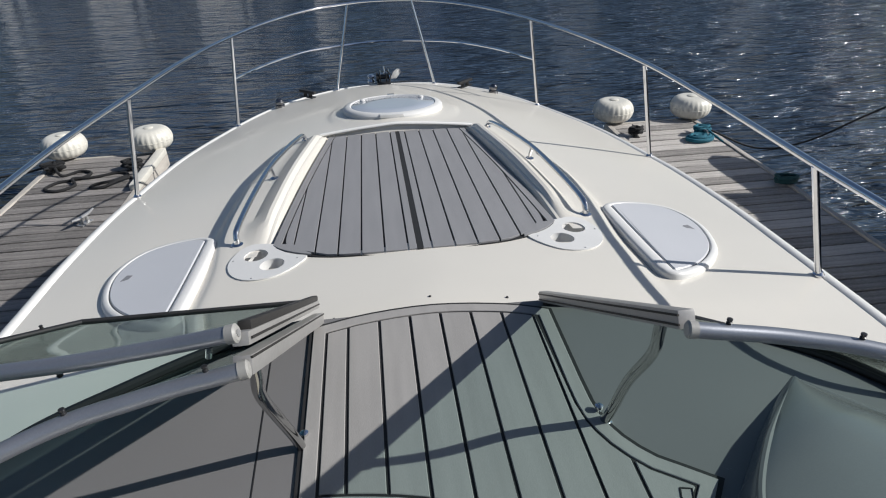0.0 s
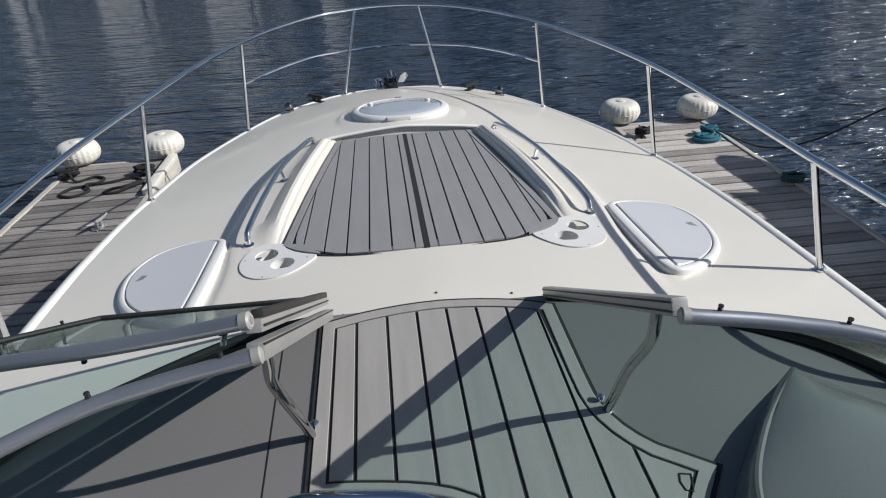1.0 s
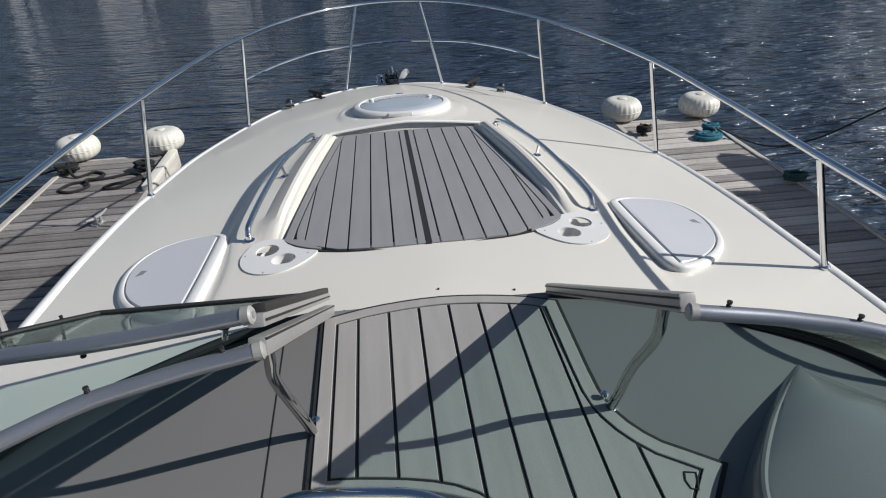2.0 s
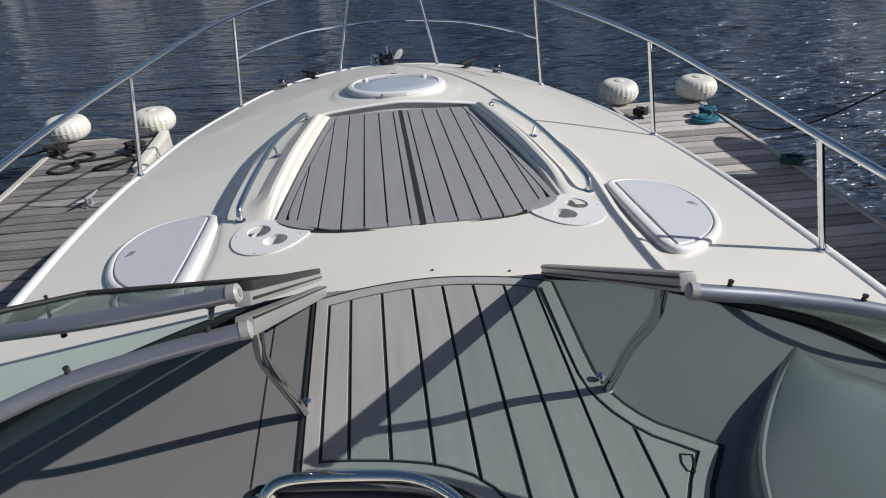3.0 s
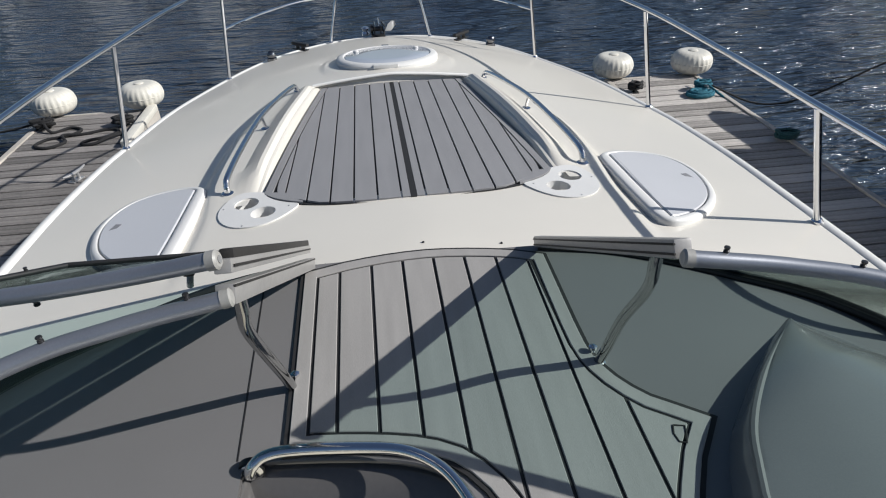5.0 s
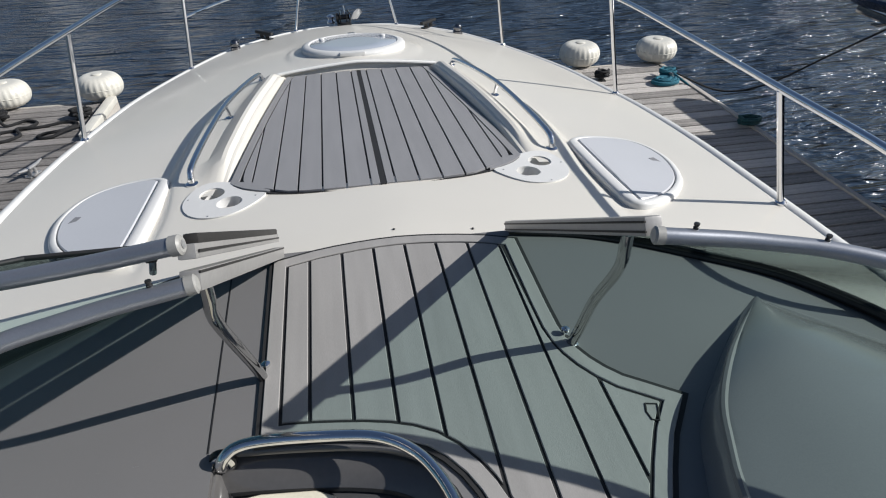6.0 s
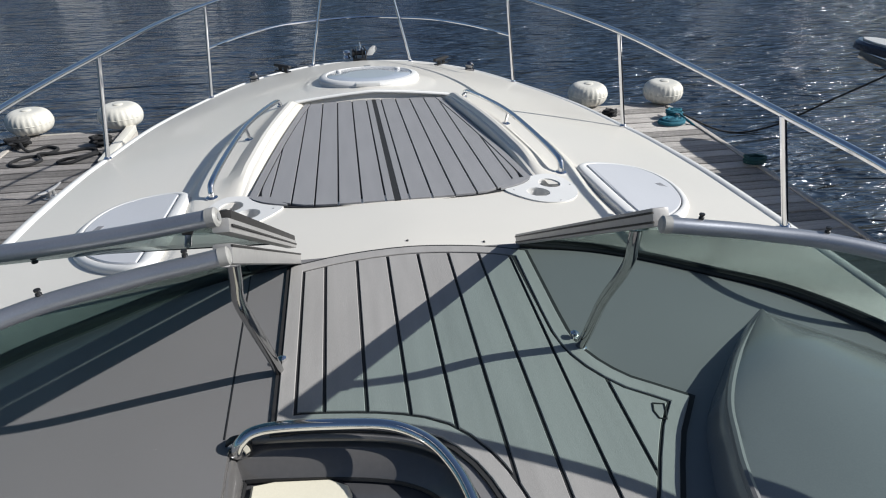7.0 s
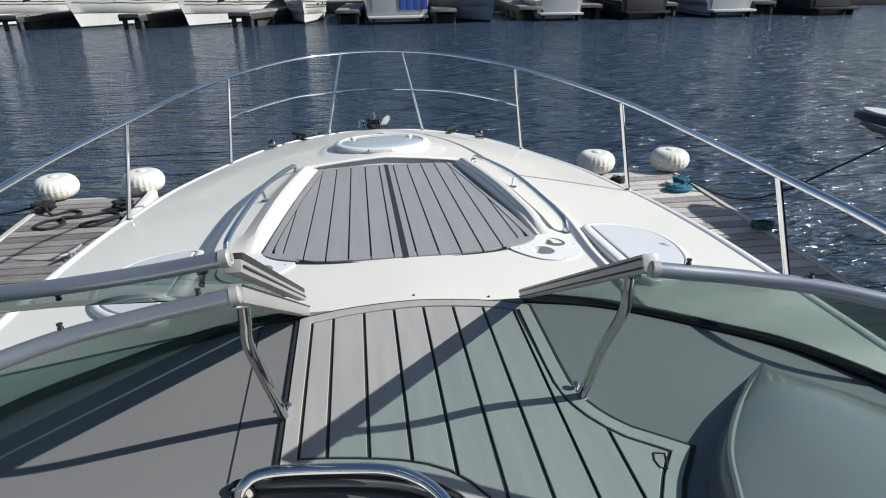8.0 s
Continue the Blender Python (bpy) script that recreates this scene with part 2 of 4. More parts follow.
def lerp(table, t):
    """Straight-line reading of a table of (t, value), sorted by t."""
    if t <= table[0][0]:
        return table[0][1]
    for (a, x), (b, y) in zip(table, table[1:]):
        if t <= b:
            return x + (y - x) * (t - a) / (b - a)
    return table[-1][1]


def smooth_table(points, n=12):
    """A denser table, rounded between its points."""
    return [(p.x, p.y) for p in spline([(a, b, 0) for a, b in points], n)]


def step(a, b, x):
    t = min(1, max(0, (x - a) / (b - a)))
    return t * t * (3 - 2 * t)


# ---- the boat's lines ----
HALF_BEAM = smooth_table([(-3.4, 1.38), (-1.0, 1.44), (0.95, 1.425), (1.42, 1.428), (1.9, 1.440), (2.35, 1.460), (2.85, 1.462), (3.2, 1.442), (3.93, 1.380), (4.75, 1.197), (5.225, 0.979), (5.51, 0.741), (5.70, 0.494), (5.785, 0.285), (5.82, 0.0)])
SHEER = smooth_table([(-3.4, 1.61), (0.0, 1.602), (0.95, 1.592), (1.69, 1.562), (2.28, 1.519), (3.16, 1.433), (3.99, 1.348), (4.73, 1.277), (5.225, 1.256), (5.82, 1.243)])
CROWN = smooth_table([(-3.4, 1.70), (1.0, 1.690), (1.40, 1.694), (1.52, 1.698), (1.62, 1.690), (1.95, 1.648), (2.5, 1.630), (3.1, 1.625), (3.6, 1.592), (4.05, 1.568), (4.4, 1.532), (4.75, 1.478), (5.225, 1.390), (5.605, 1.305), (5.82, 1.250)])
PAD_HALF = smooth_table([(1.0, 0.575), (1.9, 0.575), (2.12, 0.560), (2.40, 0.541), (2.80, 0.507), (3.20, 0.464), (3.57, 0.418), (3.64, 0.411), (4.0, 0.40), (6.2, 0.40)])
PAD_FAR = 3.60


def pad_z(y):
    return 1.678 - 0.0750 * (y - 1.94)


TRUNK = smooth_table([(1.0, 0.775), (1.7, 0.775), (2.0, 0.778), (2.34, 0.815), (2.7, 0.80), (3.0, 0.752), (3.3, 0.70), (3.8, 0.62), (6.2, 0.5)])


def TRUNK_FADE(y):
    return step(1.5, 1.9, y) * (1 - step(2.6, 3.45, y))


def deck_z(x, y):
    w = max(0.05, lerp(HALF_BEAM, y))
    low, top = lerp(SHEER, y), lerp(CROWN, y)
    z = low + (top - low) * (1 - min(1, abs(x) / w) ** 1.45)
    # the trunk stands a little proud of the side decks, its edge dying out towards the bow
    z += 0.024 * TRUNK_FADE(y) * (1 - step(-0.030, 0.022, abs(x) - lerp(TRUNK, y)))
    # raised coaming along both sides of the sun pad
    d = abs(x) - lerp(PAD_HALF, y) - 0.03
    z += 0.040 * step(2.05, 2.45, y) * (1 - step(3.50, 3.62, y)) * (1 - step(0.03, 0.12, d))
    # a shallow raised seat under the round hatch
    return z + 0.008 * (1 - step(0.40, 0.45, math.hypot(x, y - 4.05)))


def dash_z(x, y):
    return 1.716 - 0.025 * max(0, x) + 0.02 * (y - 1.45) - 0.055 * max(0, abs(x) - 0.6) ** 1.3


BASE_LINE = [(0.335, 1.495, 1.716), (0.56, 1.440, 1.700), (0.82, 1.310, 1.684), (1.06, 1.150, 1.668), (1.24, 0.86, 1.654), (1.32, 0.42, 1.642), (1.37, -0.9, 1.63)]
TOP_LINE = [(0.352, 0.725, 2.187), (0.51, 0.700, 2.170), (0.66, 0.640, 2.158), (0.95, 0.47, 2.116), (1.07, 0.25, 2.09), (1.12, 0.02, 2.07), (1.15, -0.95, 2.03)]
PORT_TOP = [(0.352, 0.736, 2.192), (0.50, 0.718, 2.174), (0.66, 0.672, 2.153), (0.95, 0.49, 2.112), (1.07, 0.26, 2.09), (1.12, 0.02, 2.07), (1.15, -0.95, 2.03)]
BASE_X = sorted((y, x) for x, y, z in spline(BASE_LINE, 12))


# ---- setting: water ----
bm = bmesh.new()
vs = [bm.verts.new((x, y, 0)) for x, y in ((-900, -900), (900, -900), (900, 900), (-900, 900))]
bm.faces.new(vs)
tagged(part("water", bm, WATER, smooth=False), "dark blue rippled harbour water", "water", kind="structure")

# ---- the boat itself ----
boat = thing("motor_cruiser", "cream white motor cruiser moored between two timber pontoons", "boat")

# deck, with the recess for the sun pad and an open cockpit behind the dash
ys = [-3.4, -2.6, -1.8, -1.0, -0.4, 0.0, 0.3, 0.6, 0.8, 0.9, 1.0, 1.08, 1.16, 1.22, 1.28, 1.34, 1.38, 1.42, 1.46]
ys += [1.5 + 0.04 * k for k in range(52)] + [PAD_FAR - 0.002, PAD_FAR + 0.03]
ys = [y for y in ys if not PAD_FAR - 0.03 < y < PAD_FAR + 0.055 or y in (PAD_FAR - 0.002, PAD_FAR + 0.03)]
ys += [3.64 + 0.05 * k for k in range(39)] + [5.58, 5.62, 5.66, 5.69, 5.72, 5.75, 5.775, 5.79, 5.805, 5.82]
ys = sorted(set(ys))
rows = []
for y in ys:
    hp, w = min(lerp(PAD_HALF, y), lerp(HALF_BEAM, y) * 0.5), lerp(HALF_BEAM, y)
    rim = min(0.060, w * 0.06)
    tk = max(hp + rim + 0.05, min(lerp(TRUNK, y), w * 0.8))
    half = [hp * k / 8 for k in range(9)] + [hp + rim * k for k in (0.10, 0.28, 0.40, 0.48, 0.56, 0.74, 1.0)]
    a, b = hp + rim, tk - 0.035
    half += [a + (b - a) * k / 5 for k in range(1, 6)] + [tk - 0.02, tk - 0.008, tk + 0.004, tk + 0.014, tk + 0.026]
    a = tk + 0.026
    half += [a + (w - a) * k / 12 for k in range(1, 13)]
    inside = 1.97 <= y <= PAD_FAR
    row = []
    for k, x in enumerate(half):
        z = deck_z(x, y)
        if inside and k <= 14:
            drop = max(0, z - (pad_z(y) - 0.020 - 0.060 * x * x)) * step(1.97, 2.12, y)
            z -= drop * (1, 0.86, 0.40, 0.34, 0.33, 0.20, 0.05)[max(0, k - 8)]
        row.append((x, y, z))
    rows.append([(-x, yy, z) for x, yy, z in row[:0:-1]] + row)
bm, vs = grid(rows)


def inside_cup(x, y):
    x = abs(x)
    return (x - 0.575) ** 2 + (y - 2.0) ** 2 < 0.085 ** 2


cut = []
for f in bm.faces:
    c = f.calc_center_median()
    if (c.y < 1.40 and abs(c.x) < lerp(BASE_X, c.y) - 0.05) or inside_cup(c.x, c.y):
        cut.append(f)
bmesh.ops.delete(bm, geom=cut, context="FACES")
bmesh.ops.remove_doubles(bm, verts=bm.verts[:], dist=1e-5)
part("deck", bm, GELCOAT, boat, "cream white non-slip gelcoat foredeck", sharp=22)
part("coaming_lip", sweep([(x, 3.614 - 0.02 * x * x, deck_z(x, 3.614) + 0.003) for x in [-0.46 + 0.046 * k for k in range(21)]], 0.015, 10, flat=0.7), GELCOAT_SMOOTH, boat, "raised lip at the head of the pad recess")

# hull sides down to the keel
rows = []
for k in range(70):
    y = -3.4 + 9.22 * (1 - (1 - k / 69) ** 1.6)
    w, s = lerp(HALF_BEAM, y), lerp(SHEER, y)
    f = step(2.5, 6.4, y)
    wl = w * (0.90 - 0.5 * f)
    sec = [(w, s - 0.004), (w + 0.012 * min(1, w), s - 0.05), (w * 0.995, s - 0.12), (w * 0.975, s * 0.62), (wl, 0.12), (wl * 0.85, -0.1), (0.0, -0.35 + 0.3 * f)]
    yy = [y - 0.30 * f * (1 - z / s) ** 1.2 if z < s else y for x, z in sec]
    half = [(x, q, z) for (x, z), q in zip(sec, yy)]
    rows.append(half + [(-x, q, z) for x, q, z in half[-2::-1]])
bm, vs = grid(rows)
bm.faces.new(vs[0])
part("hull", bm, HULL, boat, "glossy white hull", sharp=40)

EDGE = [(x, y, lerp(SHEER, y)) for y, x in HALF_BEAM]
EDGE = EDGE + [(-x, y, z) for x, y, z in EDGE[-2::-1]]


def along(profile, name, mat, label):
    """Sweeps a small section (out, up) along the boat's edge."""
    rows = []
    for i, p in enumerate(EDGE):
        a, b = Vector(EDGE[max(0, i - 1)]), Vector(EDGE[min(len(EDGE) - 1, i + 1)])
        d = (b - a).normalized()
        out = Vector((d.y, -d.x, 0)).normalized()
        rows.append([Vector(p) + out * o + Vector((0, 0, u)) for o, u in profile])
    bm, vs = grid(rows, close=True)
    return part(name, bm, mat, boat, label, sharp=40)


along([(-0.040, -0.004), (-0.034, 0.004), (-0.022, 0.010), (-0.014, 0.012), (0.000, 0.010), (0.010, 0.004), (0.014, -0.012), (0.0, -0.02)], "gunwale_moulding", GELCOAT_SMOOTH, "smooth white moulded deck edge")
along([(0.010, -0.062), (0.030, -0.058), (0.036, -0.075), (0.030, -0.092), (0.006, -0.09)], "rub_rail", CHROME, "polished steel rubbing strip")

# cockpit behind the dash: sole and inner sides, out of the camera's way
bm = box((2.5, 3.6, 0.05), (0, -1.65, 0.72), 0.01)
part("cockpit_sole", bm, GELCOAT, boat, "white cockpit floor")
for s in (-1, 1):
    part("cockpit_side", box((0.06, 4.0, 0.95), (s * 1.28, -1.5, 1.2), 0.02), GELCOAT_SMOOTH, boat)
part("transom", box((2.5, 0.08, 0.95), (0, -3.3, 1.15), 0.03), GELCOAT_SMOOTH, boat)

# ---- dash: grey moulding under the windscreen, with the companionway opening ----
OPEN_EDGE = smooth_table([(0.10, 0.062), (0.40, 0.056), (0.55, 0.046), (0.64, 0.030), (0.70, 0.008), (0.75, -0.030), (0.785, -0.085), (0.808, -0.16), (0.825, -0.26), (0.838, -0.38), (0.842, -0.44)], 6)
dash = thing("dashboard", "matt grey moulded dashboard with companionway opening", "dashboard")
rows_l, rows_r, rows_f = [], [], []
dy = [0.10, 0.2, 0.3, 0.4, 0.5, 0.55, 0.6, 0.64, 0.68, 0.71, 0.74, 0.76, 0.78, 0.79, 0.80, 0.81, 0.82, 0.828, 0.835, 0.842]
for y in dy:
    w, e = lerp(BASE_X, y) - 0.01, lerp(OPEN_EDGE, y)
    rows_l.append([(x, y, dash_z(x, y)) for x in (-w + (w - 0.44) * k / 12 for k in range(13))])
    rows_r.append([(x, y, dash_z(x, y)) for x in (e + (w - e) * k / 22 for k in range(23))])
for y in [0.842, 0.9, 0.96, 1.02, 1.08, 1.14, 1.2, 1.25, 1.3, 1.34, 1.38, 1.42, 1.46, 1.49, 1.505]:
    w = max(0.34, lerp(BASE_X, y) - 0.01) if y < 1.49 else 0.36
    rows_f.append([(x, y, dash_z(x, y)) for x in (-w + 2 * w * k / 34 for k in range(35))])
rows_f.append([(x, y + 0.006, z - 0.03) for x, y, z in rows_f[-1]])
bm, _ = grid(rows_l)
grid(rows_r, bm)
grid(rows_f, bm)
part("dash_top", bm, DASH, dash, "matt grey dash moulding")
part("aft_face", grid([[(x, 0.10, dash_z(x, 0.1)) for x in (-1.33, -0.8, -0.44)], [(x, 0.02, 0.75) for x in (-1.33, -0.8, -0.44)]])[0], DASH, dash)
part("aft_face", grid([[(x, 0.10, dash_z(x, 0.1)) for x in (0.062, 0.6, 1.33)], [(x, 0.02, 0.75) for x in (0.062, 0.6, 1.33)]])[0], DASH, dash)

# seam where the port dash panel meets the walkway moulding
for x0, x1, y0, y1, wd in ((-0.452, -0.462, 0.845, 1.44, 0.0022),):
    part("panel_seam", sweep([(x0 + (x1 - x0) * t, y0 + (y1 - y0) * t, dash_z(x0, y0 + (y1 - y0) * t) + 0.0005) for t in (0, 0.33, 0.66, 1)], wd, 6, flat=0.5), BLACK_RUBBER, dash)

# companionway wall below the opening's edge, stepped ledge, sliding hatch
edge = [(-0.44, 0.10), (-0.44, 0.4), (-0.44, 0.7), (-0.44, 0.80), (-0.437, 0.832)] + [(x, y) for y, x in OPEN_EDGE[::-1]]
inner = Vector((-0.20, 0.25))
rows = []
for off, dz in ((0.0, 0.0), (0.004, -0.004), (0.004, -0.011), (-0.012, -0.014), (-0.012, -0.030), (0.004, -0.034), (0.038, -0.068), (0.044, -0.076), (0.020, -0.080), (0.020, -0.50)):
    row = []
    for x, y in edge:
        d = inner - Vector((x, y))
        d.normalize()
        row.append((x + d.x * off, y + d.y * off, dash_z(x, y) + dz))
    rows.append(row)
part("companionway_wall", grid(rows)[0], WALL_GREY, dash, "glossy dark grey moulded opening surround", sharp=50)
row = []
for x, y in edge:
    d = (inner - Vector((x, y))).normalized()
    row.append((x + d.x * 0.040, y + d.y * 0.040, dash_z(x, y) - 0.080))
part("hatch_track", sweep(row, 0.007, 6), BLACK_RUBBER, dash, "black rubber track seal")

hatch = thing("sliding_hatch", "dark tinted sliding companionway hatch, slid partly open", "hatch")
lid_out = []
for x, y in edge:
    d = (inner - Vector((x, y))).normalized()
    lid_out.append((x + d.x * 0.030, y + d.y * 0.030))
part("hatch_panel", prism(lid_out[::-1], lambda x, y: 1.604 + 0.05 * (0.8 - y) * 0.3, 0.012, 0.004), DASH_GLOSS, hatch, "dark glossy panel")
part("pull_pad", prism([(-0.415, 0.45), (-0.24, 0.45), (-0.205, 0.735), (-0.213, 0.757), (-0.25, 0.778), (-0.36, 0.790), (-0.405, 0.786)], lambda x, y: 1.617 + 0.05 * (0.8 - y) * 0.3, 0.014, 0.005), CREAM, hatch, "cream vinyl pad")

# chrome hand rail round the opening
bar = thing("companionway_rail", "curved polished chrome handrail round companionway opening", "handrail")
pts = spline([(-0.424, 0.832, 1.692), (-0.424, 0.812, 1.702), (-0.414, 0.812, 1.724), (-0.388, 0.822, 1.739), (-0.33, 0.824, 1.743), (-0.20, 0.808, 1.745), (-0.115, 0.786, 1.748), (-0.055, 0.742, 1.750), (-0.018, 0.682, 1.752), (0.006, 0.60, 1.753), (0.022, 0.45, 1.755), (0.025, 0.30, 1.755), (0.030, 0.255, 1.735), (0.07, 0.25, 1.69)], 6)
part("tube", sweep(pts, 0.0118, 14), CHROME, bar)
part("flange", sweep([(-0.424, 0.838, 1.692), (-0.424, 0.822, 1.692), (-0.424, 0.818, 1.692)], [0.024, 0.024, 0.016], 20), CHROME, bar)
part("flange", lathe([(0.026, 0), (0.026, 0.004), (0.020, 0.008), (0.012, 0.009)], 20, (0.070, 0.25, dash_z(0.07, 0.25))), CHROME, bar)
part("gasket", sweep([(-0.424, 0.840, 1.692), (-0.424, 0.826, 1.692)], 0.027, 20), BLACK_RUBBER, bar)

# instrument hood at the helm
pod = thing("instrument_hood", "dark grey moulded instrument hood on the dashboard", "instrument hood")
foot = spline([(0.895, 1.112, 0), (0.79, 1.02, 0), (0.685, 0.915, 0), (0.625, 0.848, 0), (0.566, 0.782, 0), (0.525, 0.72, 0), (0.495, 0.652, 0), (0.455, 0.54, 0), (0.425, 0.38, 0), (0.41, 0.11, 0)], 3)
crest = spline([(0.905, 1.105, 0.002), (0.80, 1.005, 0.022), (0.703, 0.905, 0.042), (0.645, 0.838, 0.053), (0.592, 0.770, 0.064), (0.555, 0.712, 0.070), (0.527, 0.650, 0.075), (0.485, 0.54, 0.082), (0.452, 0.38, 0.086), (0.435, 0.11, 0.088)], 3)
rows, strip = [], []
n = len(foot)
for i, (f, c) in enumerate(zip(foot, crest)):
    k = i / (n - 1)
    zb, zt = dash_z(f.x, f.y) - 0.004, dash_z(c.x, c.y) + c.z
    zt = max(zt, zb + 0.004)
    # far end of this section, on the front edge of the hood
    fx, fy = 0.91 + 0.36 * min(1, k * 1.5), 1.10 - 0.30 * min(1, k * 1.5) - 0.62 * max(0, k - 0.66) / 0.34
    row = [(f.x, f.y, zb)]
    row += [(f.x + (c.x - f.x) * t, f.y + (c.y - f.y) * t, zb + (zt - zb) * (t ** 0.8)) for t in (0.3, 0.65, 0.92)]
    row.append((c.x + 0.004, c.y, zt))
    zf = dash_z(fx, fy) - 0.006
    for t in (0.03, 0.08, 0.2, 0.35, 0.5, 0.65, 0.8, 0.92, 1.0):
        x, y = c.x + (fx - c.x) * t, c.y + (fy - c.y) * t
        row.append((x, y, zf + (zt - zf) * (1 - t ** 2.2) + 0.030 * math.sin(math.pi * t) * min(1, k * 3)))
    rows.append(row)
    strip.append(Vector((c.x + 0.003, c.y, zt - 0.002)))
part("hood_shell", grid(rows)[0], HOOD, pod, sharp=28)
part("hood_edge", sweep(strip[1:], [0.002 + 0.007 * min(1, i / 6) for i in range(len(strip) - 1)], 8), DASH, pod, "lighter grey rounded hood edge")

# ---- foam decking on the walkway ----
WALK_TOP = smooth_table([(-0.36, 1.452), (-0.30, 1.470), (-0.21, 1.492), (-0.08, 1.508), (0.05, 1.508), (0.19, 1.490), (0.30, 1.462), (0.345, 1.440)], 4)
WALK_BOT = smooth_table([(-0.36, 0.846), (-0.30, 0.846), (-0.20, 0.833), (-0.10, 0.812), (-0.02, 0.775), (0.04, 0.705), (0.075, 0.62), (0.09, 0.54), (0.10, 0.42)], 4)
walk_out = [(-0.350, 0.846)]
walk_out += [(x, lerp(WALK_BOT, x)) for x in (-0.30, -0.25, -0.20, -0.15, -0.10, -0.06, -0.02, 0.01, 0.04, 0.06, 0.075, 0.085, 0.10)]
walk_out += [(0.30, 0.42), (0.345, 0.49), (0.39, 0.57), (0.43, 0.65), (0.47, 0.722), (0.536, 0.812)]
walk_out += [(0.47, 0.858), (0.43, 0.885), (0.40, 0.917), (0.375, 0.953), (0.357, 0.99), (0.345, 1.03), (0.340, 1.07), (0.338, 1.15), (0.338, 1.25), (0.338, 1.35), (0.338, 1.446)]
walk_out += [(x, lerp(WALK_TOP, x)) for x in (0.26, 0.22, 0.18, 0.12, 0.06, 0.0, -0.06, -0.12, -0.18, -0.24)]
walk_out += [(-0.350, 1.455), (-0.350, 1.3), (-0.350, 1.1), (-0.350, 0.95)]
walk_mat = thing("walkway_mat", "warm grey foam plank decking on the walk-through step", "decking mat")
part("backing", prism(inset(walk_out, -0.011), lambda x, y: dash_z(x, y) + 0.0015, 0.005), GROOVE, walk_mat, "black foam base layer", smooth=False)
W_IN = inset(walk_out, 0.034)
W_CUT = inset(walk_out, 0.041)


def ring(outer, inner, z, thick, bm=None):
    """A flat border between two outlines of the same count."""
    c = 0.0015
    o2, i2 = inset(outer, c), inset(inner, -c)
    loops = [[(x, y, z(x, y)) for x, y in outer], [(x, y, z(x, y) + thick - c) for x, y in outer], [(x, y, z(x, y) + thick) for x, y in o2],
             [(x, y, z(x, y) + thick) for x, y in i2], [(x, y, z(x, y) + thick - c) for x, y in inner], [(x, y, z(x, y)) for x, y in inner]]
    return grid(loops, bm, close=True)[0]


part("border", ring(walk_out, W_IN, lambda x, y: dash_z(x, y) + 0.004, 0.0065), FOAM_WALK, walk_mat, smooth=False)


def crossings(outline, x):
    """The y at which an outline crosses the line of constant x, from low to high."""
    out = []
    for (x0, y0), (x1, y1) in zip(outline, outline[1:] + outline[:1]):
        if (x0 <= x < x1) or (x1 <= x < x0):
            out.append(y0 + (y1 - y0) * (x - x0) / (x1 - x0))
    return sorted(out)


def plank(name, outline, x0, x1, z, thick, mat, parent, low=None, n=8):
    """The strip x0..x1 of an outline as one board."""
    xs = [x0 + (x1 - x0) * k / n for k in range(n + 1)]
    lows, highs = [], []
    for x in xs:
        c = crossings(outline, x)
        if len(c) < 2:
            continue
        lows.append((x, max(c[0], low) if low else c[0]))
        highs.append((x, c[-1]))
    if len(lows) < 2:
        return None
    return part(name, prism(lows + highs[::-1], z, thick, 0.0006 if mat == FOAM else 0.0015), mat, parent, smooth=False)


zw = lambda x, y: dash_z(x, y) + 0.004
xs = [-0.252 + 0.0895 * k for k in range(8)]
cuts = [min(p[0] for p in W_CUT) + 0.0005] + xs + [max(p[0] for p in W_CUT) - 0.002]
cuts = [c for c in cuts if c <= cuts[-1]]
for a, b in zip(cuts, cuts[1:]):
    plank("plank", W_CUT, a + (0.004 if a != cuts[0] else 0), b - (0.004 if b != cuts[-1] else 0), zw, 0.0065, FOAM_WALK, walk_mat)

# small finger latch let into the mat's corner
latch = [Vector((x, y, zw(x, y) + 0.0068)) for x, y in ((0.444, 0.801), (0.468, 0.796), (0.462, 0.775), (0.454, 0.755), (0.440, 0.759), (0.437, 0.780), (0.444, 0.801))]
part("finger_latch", sweep(latch, 0.0022, 6, caps=False), GROOVE, walk_mat, "black outlined finger latch")

# ---- sun pad of foam planks on the foredeck ----
pad = thing("sun_pad", "cool grey foam plank sun pad in the foredeck recess", "deck pad")
near = smooth_table([(0.0, 1.938), (0.11, 1.940), (0.20, 1.945), (0.29, 1.958), (0.37, 1.982), (0.44, 2.016), (0.50, 2.058), (0.540, 2.10), (0.552, 2.125)], 3)
right = [(x, y) for x, y in near] + [(lerp(PAD_HALF, y) - 0.006, y) for y in (2.16, 2.24, 2.32, 2.4, 2.5, 2.6, 2.7, 2.8, 2.9, 3.0, 3.1, 3.2, 3.3, 3.4, 3.48, 3.54)] + [(lerp(PAD_HALF, 3.588) - 0.01, 3.588)]
right += [(0.30, 3.589), (0.20, 3.590), (0.10, 3.591)]
zp = lambda x, y: pad_z(y) - 0.008 - 0.060 * x * x
near_y = lambda x: lerp(near, x)
